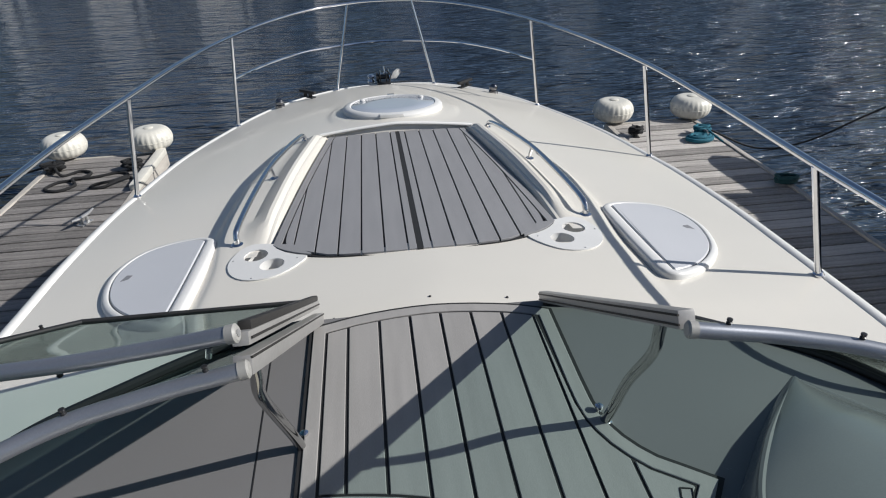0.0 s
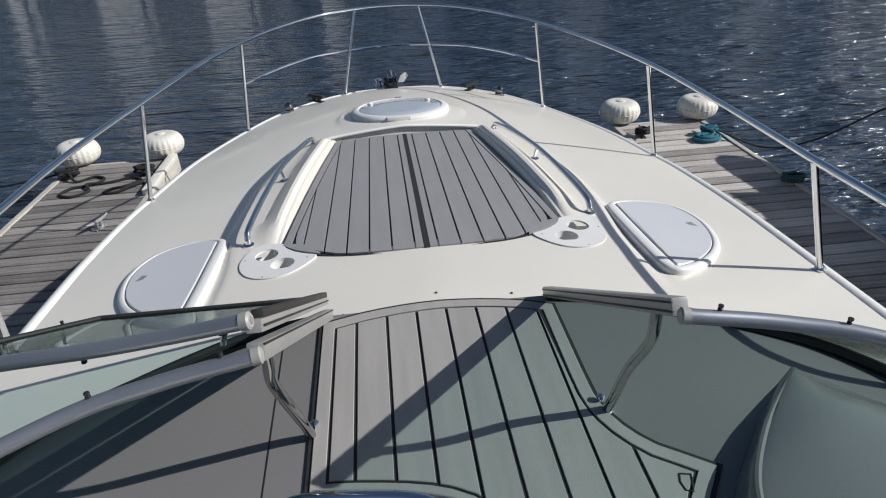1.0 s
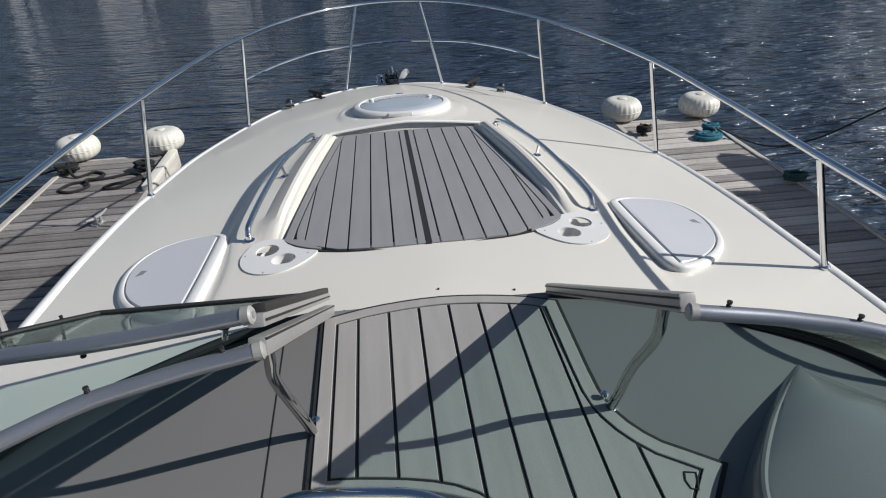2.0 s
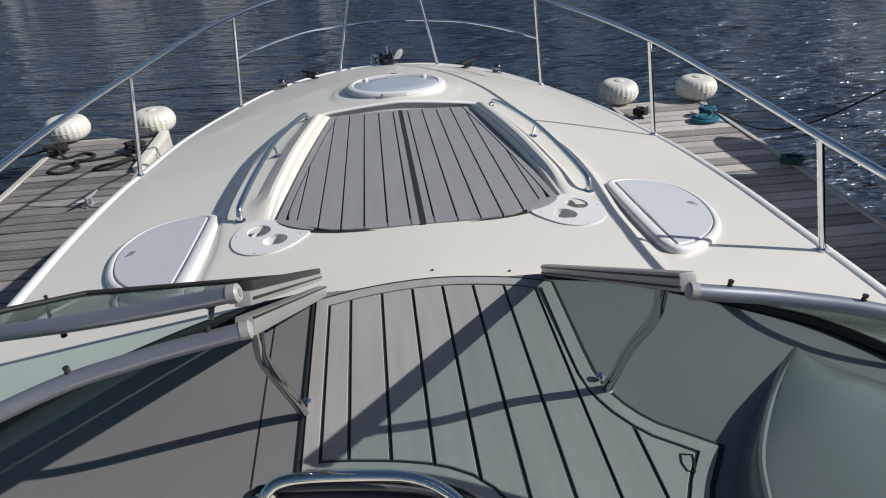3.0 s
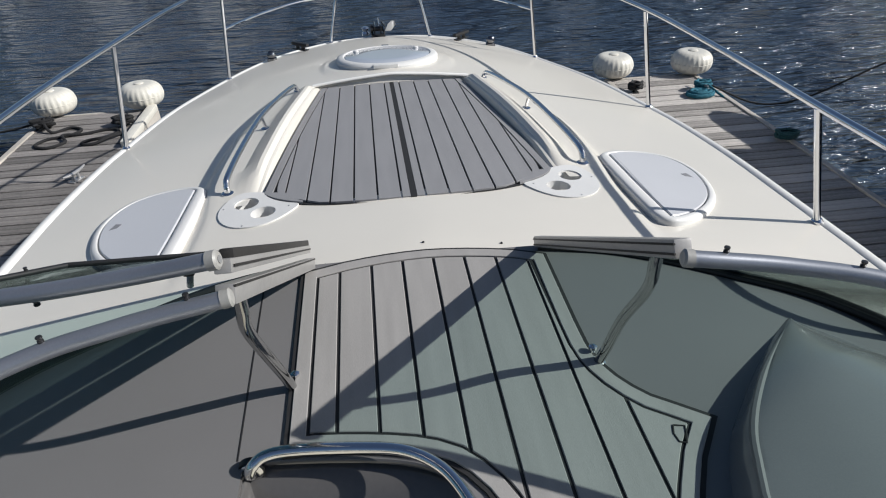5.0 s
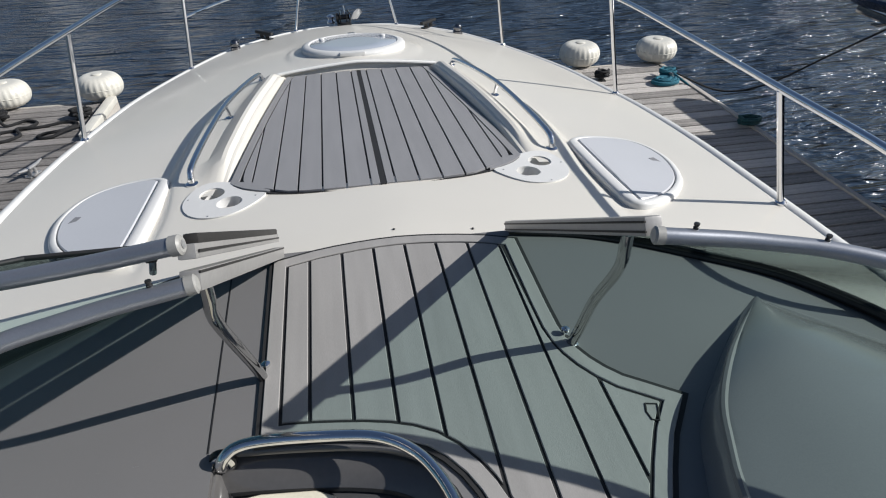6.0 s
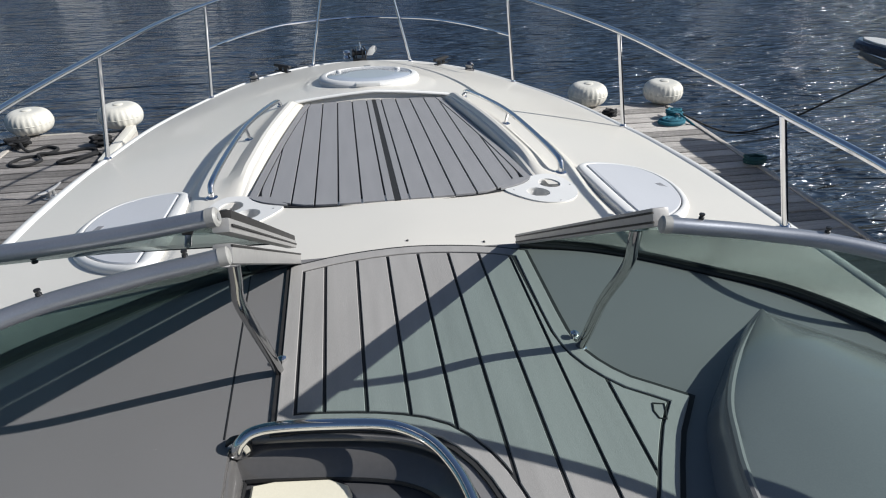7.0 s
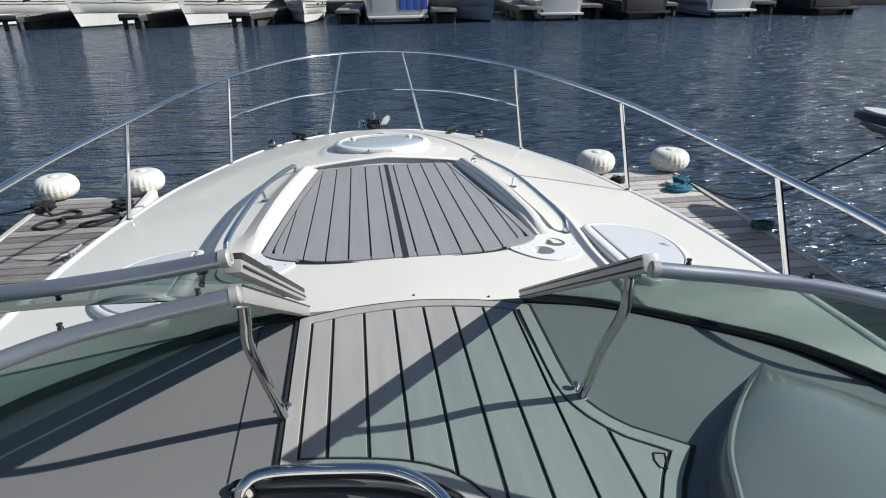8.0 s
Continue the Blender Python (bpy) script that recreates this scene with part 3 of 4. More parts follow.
for s in (1, -1):
    flip = lambda pts: pts if s == 1 else [(-x, y) for x, y in pts[::-1]]
    half = [(0.012, right[0][1])] + right[1:] + [(0.012, 3.593)]
    part("backing", prism(inset(flip(half), -0.004), lambda x, y: zp(x, y) - 0.004, 0.004), GROOVE, pad, "black foam base layer", smooth=False)
    side_y = [2.12, 2.2, 2.3, 2.4, 2.55, 2.7, 2.85, 3.0, 3.15, 3.3, 3.45, 3.588]
    rim_out = [(x, near_y(x)) for x in (0.40, 0.44, 0.47, 0.50, 0.53)] + [(lerp(PAD_HALF, y) - 0.006, y) for y in side_y]
    rim_in = [(x - 0.012 * k, near_y(x) + 0.010 + 0.006 * k) for k, x in enumerate((0.40, 0.44, 0.47, 0.50))] + [(lerp(PAD_HALF, y) - 0.036, y) for y in side_y]
    rim_in = rim_in[:4] + [(rim_in[3][0] + 0.012, rim_in[3][1] + 0.022)] + rim_in[4:]
    loops = [[(s * x, y, zp(x, y) + dz) for x, y in line] for line, dz in ((rim_out, 0), (rim_out, 0.008), (rim_in, 0.008), (rim_in, 0))]
    part("border", grid(loops)[0], FOAM, pad, smooth=False)
    cut_o = [(x, near_y(x) + 0.005) for x in (0.001, 0.1, 0.2, 0.28, 0.34)] + [(0.40, near_y(0.40) + 0.018), (0.44, near_y(0.44) + 0.024), (0.47, near_y(0.47) + 0.034), (0.494, near_y(0.494) + 0.044), (0.506, near_y(0.506) + 0.060)]
    cut_o += [(lerp(PAD_HALF, y) - 0.043, y) for y in side_y[1:]] + [(0.001, 3.589)]
    cut_o = flip(cut_o)
    marks = [0.0085] + [0.0435 + 0.0858 * k for k in range(6)] + [0.60]
    for a, b in zip(marks, marks[1:]):
        lo, hi = a + 0.0035, min(b - 0.0035, max(abs(p[0]) for p in cut_o) - 0.002)
        if hi - lo < 0.01:
            continue
        lo, hi = (lo, hi) if s == 1 else (-hi, -lo)
        plank("plank", cut_o, lo, hi, zp, 0.008, FOAM, pad, n=10)
part("centre_seam", prism([(-0.011, 1.94), (0.011, 1.94), (0.011, 3.590), (-0.011, 3.590)], lambda x, y: zp(x, y), 0.0068), GROOVE, pad, "black centre seam", smooth=False)

# ---- round deck hatch ----
dh = thing("deck_hatch", "round white-framed deck hatch with grey acrylic lid", "deck hatch")
hz = deck_z(0.0, 4.05) - 0.006
tilt = Matrix.Rotation(radians(-5.0), 3, "X")


def tilted(bm, at):
    for v in bm.verts:
        v.co = tilt @ v.co + Vector(at)
    return bm


part("frame", tilted(lathe([(0.330, -0.03), (0.330, 0.002), (0.322, 0.012), (0.300, 0.019), (0.285, 0.020), (0.278, 0.015), (0.278, -0.02)], 64), (0, 4.05, hz)), WHITE_PLASTIC, dh)
part("lid", tilted(lathe([(0.2765, 0.0), (0.2765, 0.015), (0.272, 0.018), (0.15, 0.0185), (0.0, 0.019)], 64), (0, 4.05, hz)), HATCH_LID, dh, "smoked grey acrylic lid")
for a in (35, 145):
    x, y = 0.245 * math.cos(radians(a)), 0.245 * math.sin(radians(a))
    part("latch", tilted(lathe([(0.018, 0.016), (0.018, 0.025), (0.012, 0.029), (0, 0.030)], 14, (x, y, 0)), (0, 4.05, hz)), WHITE_PLASTIC, dh)
part("hinge", tilted(box((0.15, 0.035, 0.02), (-0.02, -0.312, 0.008), 0.006), (0, 4.05, hz)), WHITE_PLASTIC, dh)
part("hinge", tilted(box((0.05, 0.04, 0.016), (0.0, 0.312, 0.012), 0.005), (0, 4.05, hz)), CHROME, dh)

# ---- cup holder plates ----
CUP = [(0.552, 2.128), (0.600, 2.145), (0.640, 2.148), (0.675, 2.125), (0.700, 2.075), (0.708, 2.02), (0.698, 1.965), (0.672, 1.915), (0.63, 1.878), (0.575, 1.862), (0.52, 1.872), (0.475, 1.905), (0.435, 1.955), (0.415, 1.998), (0.45, 2.018), (0.50, 2.052), (0.54, 2.095)]
HOLES = ((0.612, 2.060, 0.045), (0.540, 1.968, 0.045))


def plate_with_holes(outline, holes, z, thick):
    """A slab with round holes through it, with their inner walls."""
    bm = bmesh.new()
    loops = [spline([(*p, 0) for p in outline + outline[:1]], 2)[:-1]]
    for cx, cy, r in holes:
        loops.append([Vector((cx + r * math.cos(-a), cy + r * math.sin(-a), 0)) for a in (2 * math.pi * k / 24 for k in range(24))])
    for top in (0, 1):
        edges = []
        for lp in loops:
            v = [bm.verts.new((p.x, p.y, z(p.x, p.y) + thick * top)) for p in lp]
            edges += [bm.edges.new((v[i], v[(i + 1) % len(v)])) for i in range(len(v))]
        bmesh.ops.triangle_fill(bm, edges=edges, use_beauty=True, use_dissolve=False)
    for lp in loops:
        lo = [bm.verts.new((p.x, p.y, z(p.x, p.y))) for p in lp]
        hi = [bm.verts.new((p.x, p.y, z(p.x, p.y) + thick)) for p in lp]
        for i in range(len(lp)):
            j = (i + 1) % len(lp)
            bm.faces.new((lo[i], lo[j], hi[j], hi[i]))
    bmesh.ops.remove_doubles(bm, verts=bm.verts[:], dist=1e-5)
    return bm


for s in (1, -1):
    cup = thing("cup_holder", "white plastic plate with two round cup holders", "cup holder", "foredeck cup holders")
    o = CUP if s == 1 else [(-x, y) for x, y in CUP[::-1]]
    hs = [(s * x, y, r) for x, y, r in HOLES]
    zc = lambda x, y: deck_z(0.575, y) - 0.003 - 0.07 * (abs(x) - 0.575)
    part("plate", plate_with_holes(o, hs, zc, 0.008), WHITE_PLASTIC, cup, sharp=40)
    for x, y, r in hs:
        part("cup", lathe([(0.0, -0.075), (r * 0.86, -0.075), (r * 0.95, -0.06), (r + 0.001, 0.0), (r + 0.004, 0.0), (r * 1.0, -0.06), (r * 0.9, -0.08), (0.0, -0.08)], 24, (x, y, zc(x, y) + 0.002)), WHITE_PLASTIC, cup)
    for x, y in ((0.60, 1.878), (0.692, 2.04), (0.45, 1.99)):
        part("screw", lathe([(0.004, 0), (0.003, 0.0015), (0, 0.002)], 8, (s * x, y, zc(x, y) + 0.008)), GALV, cup)

# ---- half-moon vent hatches ----
def moon(out, inner):
    """A half-moon outline: straight inboard side, blunt at its forward end; out and inner move its curved and straight sides in."""
    line = [(0.797, 1.715), (0.810, 1.672), (0.850, 1.652), (0.905, 1.667), (0.985, 1.716), (1.065, 1.795), (1.125, 1.885), (1.163, 1.992), (1.178, 2.105), (1.158, 2.215), (1.105, 2.293), (1.020, 2.332), (0.930, 2.338), (0.860, 2.322), (0.815, 2.285), (0.798, 2.225), (0.796, 1.97)]
    pts = [(p.x, p.y) for p in spline([(*q, 0) for q in line + line[:1]], 4)[:-1]]
    pts = inset(pts, out)
    return [(max(x, 0.796 + inner), y) for x, y in pts]


for s in (1, -1):
    vent = thing("deck_hatch", "half-moon white framed deck hatch with pale grey lid", "deck hatch", "half-moon hatches")
    mirror = lambda sh: sh if s == 1 else [(-x, y) for x, y in sh[::-1]]
    # the frame is bedded on the deck, its face sloping outboard with it
    zv = lambda x, y: deck_z(0.98, y) + 0.008 - 0.13 * (abs(x) - 0.98)
    rings = ((0.0, 0.0, None), (0.0, 0.0, 0.004), (0.004, 0.004, 0.011), (0.011, 0.014, 0.0155), (0.022, 0.034, 0.0165), (0.027, 0.047, 0.015), (0.029, 0.050, 0.010))
    loops = []
    for o, i, h in rings:
        loops.append([(x, y, min(deck_z(x, y), zv(x, y)) - 0.012 if h is None else max(zv(x, y), deck_z(x, y)) + h) for x, y in mirror(moon(o, i))])
    part("frame", grid(loops, close=True)[0], WHITE_PLASTIC, vent, "white plastic frame", sharp=60)
    part("lid", prism(mirror(moon(0.032, 0.053)), lambda x, y: zv(x, y) + 0.003, 0.0145, 0.004), LID, vent, "pale grey translucent lid", sharp=30)
    part("maker_plate", box((0.026, 0.042, 0.0012), (s * 1.092, 2.055, zv(1.092, 2.055) + 0.0184), 0, Matrix.Rotation(radians(7.4 * s), 3, "Y") @ Matrix.Rotation(radians(20 * s), 3, "Z")), LABEL_GREY, vent, "small grey printed plate")

# ---- low grab rails beside the pad ----
for s in (1, -1):
    gr = thing("grab_rail", "low polished steel grab rail beside the sun pad", "grab rail", "foredeck grab rails")
    line = ((0.705, 2.19, -0.005), (0.704, 2.195, 0.030), (0.700, 2.24, 0.056), (0.686, 2.50, 0.066), (0.655, 2.88, 0.070), (0.609, 3.20, 0.066), (0.566, 3.45, 0.052), (0.550, 3.53, 0.034), (0.543, 3.55, -0.005))
    pts = spline([(s * x, y, deck_z(x, y) + h) for x, y, h in line], 5)
    part("tube", sweep(pts, 0.0125, 12), CHROME, gr)
    z = deck_z(0.64, 2.9)
    part("stanchion", sweep([(s * 0.643, 2.90, z), (s * 0.646, 2.895, z + 0.03), (s * 0.653, 2.885, deck_z(0.655, 2.88) + 0.068)], 0.008, 10), CHROME, gr)
    for x, y in ((0.705, 2.19), (0.643, 2.90), (0.542, 3.55)):
        part("flange", lathe([(0.024, -0.012), (0.024, 0.004), (0.017, 0.008), (0.009, 0.010)], 18, (s * x, y, deck_z(x, y))), CHROME, gr)

# ---- bow rail ----
rail = thing("bow_rail", "polished stainless steel bow rail with leaning stanchions", "railing")
R_TOP = [(1.360, 0.940, 1.590), (1.335, 0.969, 1.799), (1.302, 1.036, 1.942), (1.259, 1.216, 2.000), (1.245, 1.658, 2.014), (1.316, 2.422, 1.984), (1.332, 3.173, 1.970), (1.254, 3.990, 1.956), (1.097, 4.740, 1.946), (0.883, 5.225, 1.956), (0.589, 5.605, 1.968), (0.280, 5.795, 1.975), (0.000, 5.843, 1.978)]
R_TOP = R_TOP + [(-x - 0.10 * step(3.2, 1.9, y), y, z) for x, y, z in R_TOP[-2::-1]]
part("top_rail", sweep(spline(R_TOP, 6), 0.0128, 12), CHROME, rail)
R_MID = [(1.135, 4.740, 1.649), (0.931, 5.206, 1.642), (0.665, 5.567, 1.638), (0.366, 5.757, 1.633), (0.123, 5.833, 1.633), (0.000, 5.847, 1.633)]
R_MID = R_MID + [(-x, y, z) for x, y, z in R_MID[-2::-1]]
part("mid_rail", sweep(spline(R_MID, 6), 0.0105, 10), CHROME, rail)
FEET = (((0.445, 5.676), (0.280, 5.790, 1.970)), ((1.173, 4.726), (1.097, 4.740, 1.942)), ((1.420, 3.165), (1.326, 3.173, 1.962)), ((1.395, 1.680), (1.243, 1.658, 2.010)))
for s in (1, -1):
    for (fx, fy), top in FEET:
        z = deck_z(min(fx, lerp(HALF_BEAM, fy)), fy) + 0.004
        st = part("stanchion", sweep([(s * fx, fy, z), (s * top[0] - (0.10 * step(3.2, 1.9, fy) if s < 0 else 0), top[1], top[2])], 0.0115, 12), CHROME, rail)
        part("base_flange", lathe([(0.020, -0.02), (0.020, 0.008), (0.017, 0.011), (0.014, 0.016), (0.0125, 0.018)], 18, (s * fx, fy, z - 0.002)), CHROME, st)

# ---- bow fittings ----
for s in (1, -1):
    cl = thing("deck_cleat", "dark low mooring cleat on the bow", "cleat", "bow cleats")
    z = deck_z(0.679, 5.334) + 0.022
    turn = Matrix.Rotation(radians(-s * 48 + 90), 3, "Z")
    part("horn", beam(Vector((s * 0.679, 5.334, z + 0.042)) - turn @ Vector((0.09, 0, 0)), Vector((s * 0.679, 5.334, z + 0.042)) + turn @ Vector((0.09, 0, 0)), 0.032, 0.024, bevel=0.008), BLACK_RUBBER, cl)
    for o in (-0.03, 0.03):
        q = turn @ Vector((o, 0, 0))
        part("foot", box((0.03, 0.026, 0.04), (s * 0.679 + q.x, 5.334 + q.y, z + 0.018), 0.004), BLACK_RUBBER, cl)
    part("base_plate", box((0.15, 0.045, 0.01), (s * 0.679, 5.334, z), 0.004, turn), BLACK_PLASTIC, cl)
    kb = thing("deck_filler", "small domed chrome deck fitting near the bow edge", "deck fitting", "bow deck fittings")
    z = deck_z(0.907, 5.197) + 0.018
    part("dome", lathe([(0.040, -0.03), (0.040, 0.004), (0.030, 0.008), (0.034, 0.020), (0.036, 0.032), (0.031, 0.048), (0.019, 0.060), (0, 0.064)], 20, (s * 0.907, 5.197, z)), DARK_CHROME, kb)

wl = thing("anchor_windlass", "black and chrome anchor windlass at the stem", "windlass")
z = deck_z(0.0, 5.53)
wl.location.y = -0.29
part("base", box((0.12, 0.17, 0.03), (-0.02, 5.84, z + 0.01), 0.01), BLACK_PLASTIC, wl)
part("drum", sweep([(-0.085, 5.85, z + 0.06), (-0.065, 5.85, z + 0.06), (-0.06, 5.85, z + 0.06), (0.02, 5.85, z + 0.06), (0.03, 5.85, z + 0.06)], [0.035, 0.035, 0.02, 0.02, 0.035], 18), BLACK_PLASTIC, wl)
part("side_plate", box((0.010, 0.09, 0.10), (-0.05, 5.86, z + 0.055), 0.005), BLACK_PLASTIC, wl)
part("side_plate", box((0.010, 0.09, 0.09), (0.005, 5.86, z + 0.05), 0.005), BLACK_PLASTIC, wl)
part("lever", sweep([(0.01, 5.83, z + 0.03), (-0.01, 5.86, z + 0.10), (-0.015, 5.87, z + 0.15)], 0.007, 8), CHROME, wl)
part("strap", sweep([(0.03, 5.80, z + 0.02), (0.045, 5.85, z + 0.07), (0.015, 5.88, z + 0.11)], 0.006, 8), BLACK_PLASTIC, wl)
part("warping_drum", lathe([(0.03, 0), (0.034, 0.015), (0.022, 0.035), (0.034, 0.06), (0.022, 0.072), (0, 0.074)], 20, (-0.13, 5.90, z)), CHROME, wl)
an = thing("anchor_roller", "stainless bow roller with pale stowed anchor", "anchor")
an.location.y = -0.29
part("cheek", box((0.008, 0.34, 0.06), (-0.04, 6.14, z - 0.02), 0.003), CHROME, an)
part("cheek", box((0.008, 0.34, 0.06), (0.04, 6.14, z - 0.02), 0.003), CHROME, an)
part("shank", beam((0.0, 5.97, z + 0.02), (0.0, 6.30, z - 0.02), 0.02, 0.035), GALV, an)
bm, _ = grid([[(0.045, 6.00, z + 0.0), (0.075, 6.02, z + 0.055), (0.11, 6.05, z + 0.075)], [(0.07, 6.00, z), (0.105, 6.02, z + 0.06), (0.135, 6.05, z + 0.075)], [(0.10, 6.00, z), (0.13, 6.02, z + 0.03), (0.15, 6.05, z + 0.04)]])
bmesh.ops.solidify(bm, geom=bm.faces[:], thickness=0.012)
part("fluke", bm, WHITE_PLASTIC, an, "white rounded fluke cover")

for x, y in ((-0.30, 1.545), (0.0, 1.60), (0.24, 1.565)):
    sk = thing("deck_screw", "small dark snap fastener on the deck", "fastener", "deck snap fasteners")
    part("cap", lathe([(0.0045, -0.004), (0.0045, 0.002), (0.003, 0.004), (0, 0.0045)], 12, (x, y, deck_z(x, y))), BLACK_PLASTIC, sk)

# ---- windscreen ----
def pane_between(lower, upper, thick=0.005):
    """A curved slab of glass: two smooth sheets and the edge between them."""
    n = 8
    mid = [[a.lerp(b, k / n) for a, b in zip(lower, upper)] for k in range(n + 1)]
    cols = len(mid[0])
    inner = []
    for k in range(n + 1):
        row = []
        for i in range(cols):
            du = mid[k][min(cols - 1, i + 1)] - mid[k][max(0, i - 1)]
            dv = mid[min(n, k + 1)][i] - mid[max(0, k - 1)][i]
            nv = du.cross(dv).normalized()
            row.append(mid[k][i] + (nv if nv.z < 0 else -nv) * thick)
        inner.append(row)
    bm, va = grid(mid)
    bm, vb = grid(inner, bm)
    for k in range(n):
        for i in (0, cols - 1):
            bm.faces.new((va[k][i], va[k + 1][i], vb[k + 1][i], vb[k][i]))
    for i in range(cols - 1):
        for k in (0, n):
            bm.faces.new((va[k][i], va[k][i + 1], vb[k][i + 1], vb[k][i]))
    bmesh.ops.recalc_face_normals(bm, faces=bm.faces[:])
    return bm


def knob(parent, at, up=1, mat=None):
    prof = [(0.0045, 0.0), (0.0045, 0.004), (0.003, 0.005), (0.003, 0.007), (0.0047, 0.008), (0.0045, 0.0105), (0, 0.0115)]
    prof = prof if up > 0 else [(r, -h) for r, h in prof[::-1]]
    part("snap_stud", lathe(prof, 12, at), mat or BLACK_PLASTIC, parent)


for s in (1, -1):
    ws = thing("windscreen", "green tinted raked windscreen half with grey tube frame", "windscreen", "windscreen halves")
    lo = [Vector((s * x, y, z)) for x, y, z in spline(BASE_LINE, 12)]
    up = [Vector((s * x, y, z)) for x, y, z in spline(TOP_LINE if s > 0 else PORT_TOP, 12)]
    part("glass_pane", pane_between([p + Vector((0, 0, 0.006)) for p in lo], up), GLASS, ws, "green tinted curved glass", sharp=60)
    part("top_tube", sweep(up, 0.0136, 16), TUBE, ws, "satin grey aluminium tube")
    part("base_gasket", sweep([Vector((p.x, p.y - 0.006, max(p.z, dash_z(p.x, p.y)) + 0.006)) for p in lo], 0.0165, 10), BLACK_RUBBER, ws, "black rubber base seal")
    # raked post beside the opening
    a, b = Vector((s * 0.338, 1.500, 1.726)), Vector((s * 0.352, 0.752, 2.188))
    d = (b - a).normalized()
    nrm = Vector((1, 0, 0)).cross(d).normalized()
    nrm = nrm if nrm.z > 0 else -nrm
    part("post", beam(a, b, 0.030, 0.032, nrm, 0.005), ALLOY, ws, "pale alloy post channel")
    for o in ((0.012,) if s < 0 else (-0.008, 0.008)):
        part("post_groove", beam(a + nrm * o - Vector((s * 0.0145, 0, 0)), b + nrm * o - Vector((s * 0.0145, 0, 0)), 0.004, 0.004, nrm, 0.001), STRIP, ws)
    part("end_cap", sweep([up[0] - (up[1] - up[0]).normalized() * 0.014, up[0] - (up[1] - up[0]).normalized() * 0.011, up[0] + (up[1] - up[0]).normalized() * 0.002], [0.011, 0.0148, 0.0148], 16), CAP, ws, "pale grey tube end cap")
    # chrome brace from the post to the dash
    fy = 1.030 if s < 0 else 1.008
    fz = dash_z(0.355, fy)
    br = spline([(s * 0.362, 0.845, 2.118), (s * 0.366, 0.855, 2.075), (s * 0.372, 0.868, 2.035), (s * 0.372, 0.890, 1.985), (s * 0.366, 0.945, 1.88), (s * 0.359, fy - 0.025, 1.765), (s * 0.354, fy, fz + 0.002)], 5)
    part("brace", sweep(br, [0.0118] * len(br), 12), BRACE, ws, "polished bent steel brace")
    part("brace_foot", lathe([(0.019, 0), (0.019, 0.004), (0.013, 0.009), (0.010, 0.010)], 16, (s * 0.354, fy, fz)), CHROME, ws)
    part("brace_stud", lathe([(0.006, 0), (0.006, 0.018), (0.010, 0.022), (0.010, 0.028), (0.004, 0.032), (0, 0.032)], 12, (s * 0.349, fy + 0.026, fz)), CHROME, ws)
    part("brace_head", box((0.030, 0.030, 0.006), (s * 0.362, 0.842, 2.121), 0.003), CHROME, ws)
    for k in (4, 20):
        knob(ws, up[k] + Vector((0, 0.004, 0.0128)))
    for k in (18, 28):
        knob(ws, lo[k] + Vector((0, -0.008, 0.012)))

# centre pane, unlatched and swung out over the port half
cp = thing("windscreen_door", "opened centre windscreen pane folded over the port glass", "windscreen")
A, B = Vector((-0.356, 1.525, 1.772)), Vector((-0.358, 0.748, 2.252))
C, D = Vector((-0.93, 1.405, 1.858)), Vector((-1.22, 0.875, 2.115))
top = spline([B, (-0.47, 0.757, 2.233), (-0.60, 0.762, 2.218), (-0.74, 0.774, 2.203), (-0.95, 0.806, 2.167), D], 6)
bot = [A.lerp(C, k / (len(top) - 1)) for k in range(len(top))]
part("glass_pane", pane_between(bot, top), GLASS, cp, "green tinted glass")
part("top_tube", sweep(top, 0.0132, 16), TUBE, cp, "satin grey aluminium tube")
t0 = (top[1] - top[0]).normalized()
part("end_cap", sweep([top[0] - t0 * 0.013, top[0] - t0 * 0.010, top[0] + t0 * 0.003], [0.011, 0.0148, 0.0148], 16), CAP, cp, "pale grey tube end cap")
part("cap_screw", sweep([top[0] - t0 * 0.0145, top[0] - t0 * 0.012], 0.006, 10), GALV, cp)
part("bottom_gasket", sweep([A, A.lerp(C, 0.5), C], 0.0075, 8), BLACK_RUBBER, cp, "black rubber edge seal")
part("side_gasket", sweep([C, C.lerp(D, 0.5), D], 0.0075, 8), BLACK_RUBBER, cp, "black rubber edge seal")
d = (B - A).normalized()
nrm = Vector((1, 0, 0)).cross(d).normalized()
nrm = nrm if nrm.z > 0 else -nrm
side = Vector((0.010, 0, 0))
part("hinge_channel", beam(A + side - nrm * 0.010, B + side - nrm * 0.010 - d * 0.02, 0.026, 0.022, nrm, 0.004), ALLOY, cp, "pale alloy hinge channel")
part("weatherstrip", beam(A + side + nrm * 0.008 + d * 0.0, B + side + nrm * 0.008 - d * 0.05, 0.022, 0.016, nrm, 0.005), STRIP, cp, "dark brown rubber weatherstrip")
part("channel_groove", beam(A + side + Vector((0.013, 0, 0)) - nrm * 0.010, B + side + Vector((0.015, 0, 0)) - nrm * 0.010 - d * 0.03, 0.003, 0.004, nrm, 0.001), STRIP, cp)
part("hinge_bracket", box((0.016, 0.016, 0.012), B + Vector((-0.040, 0.02, -0.026)), 0.004), BLACK_PLASTIC, cp)
part("hinge_bolt", sweep([B + Vector((-0.040, 0.02, -0.032)), B + Vector((-0.046, 0.022, -0.055))], 0.005, 10), CHROME, cp)
knob(cp, top[13] + Vector((0, 0.006, -0.0145)), -1)
knob(cp, C.lerp(D, 0.16) + Vector((0, 0.0, 0.006)))

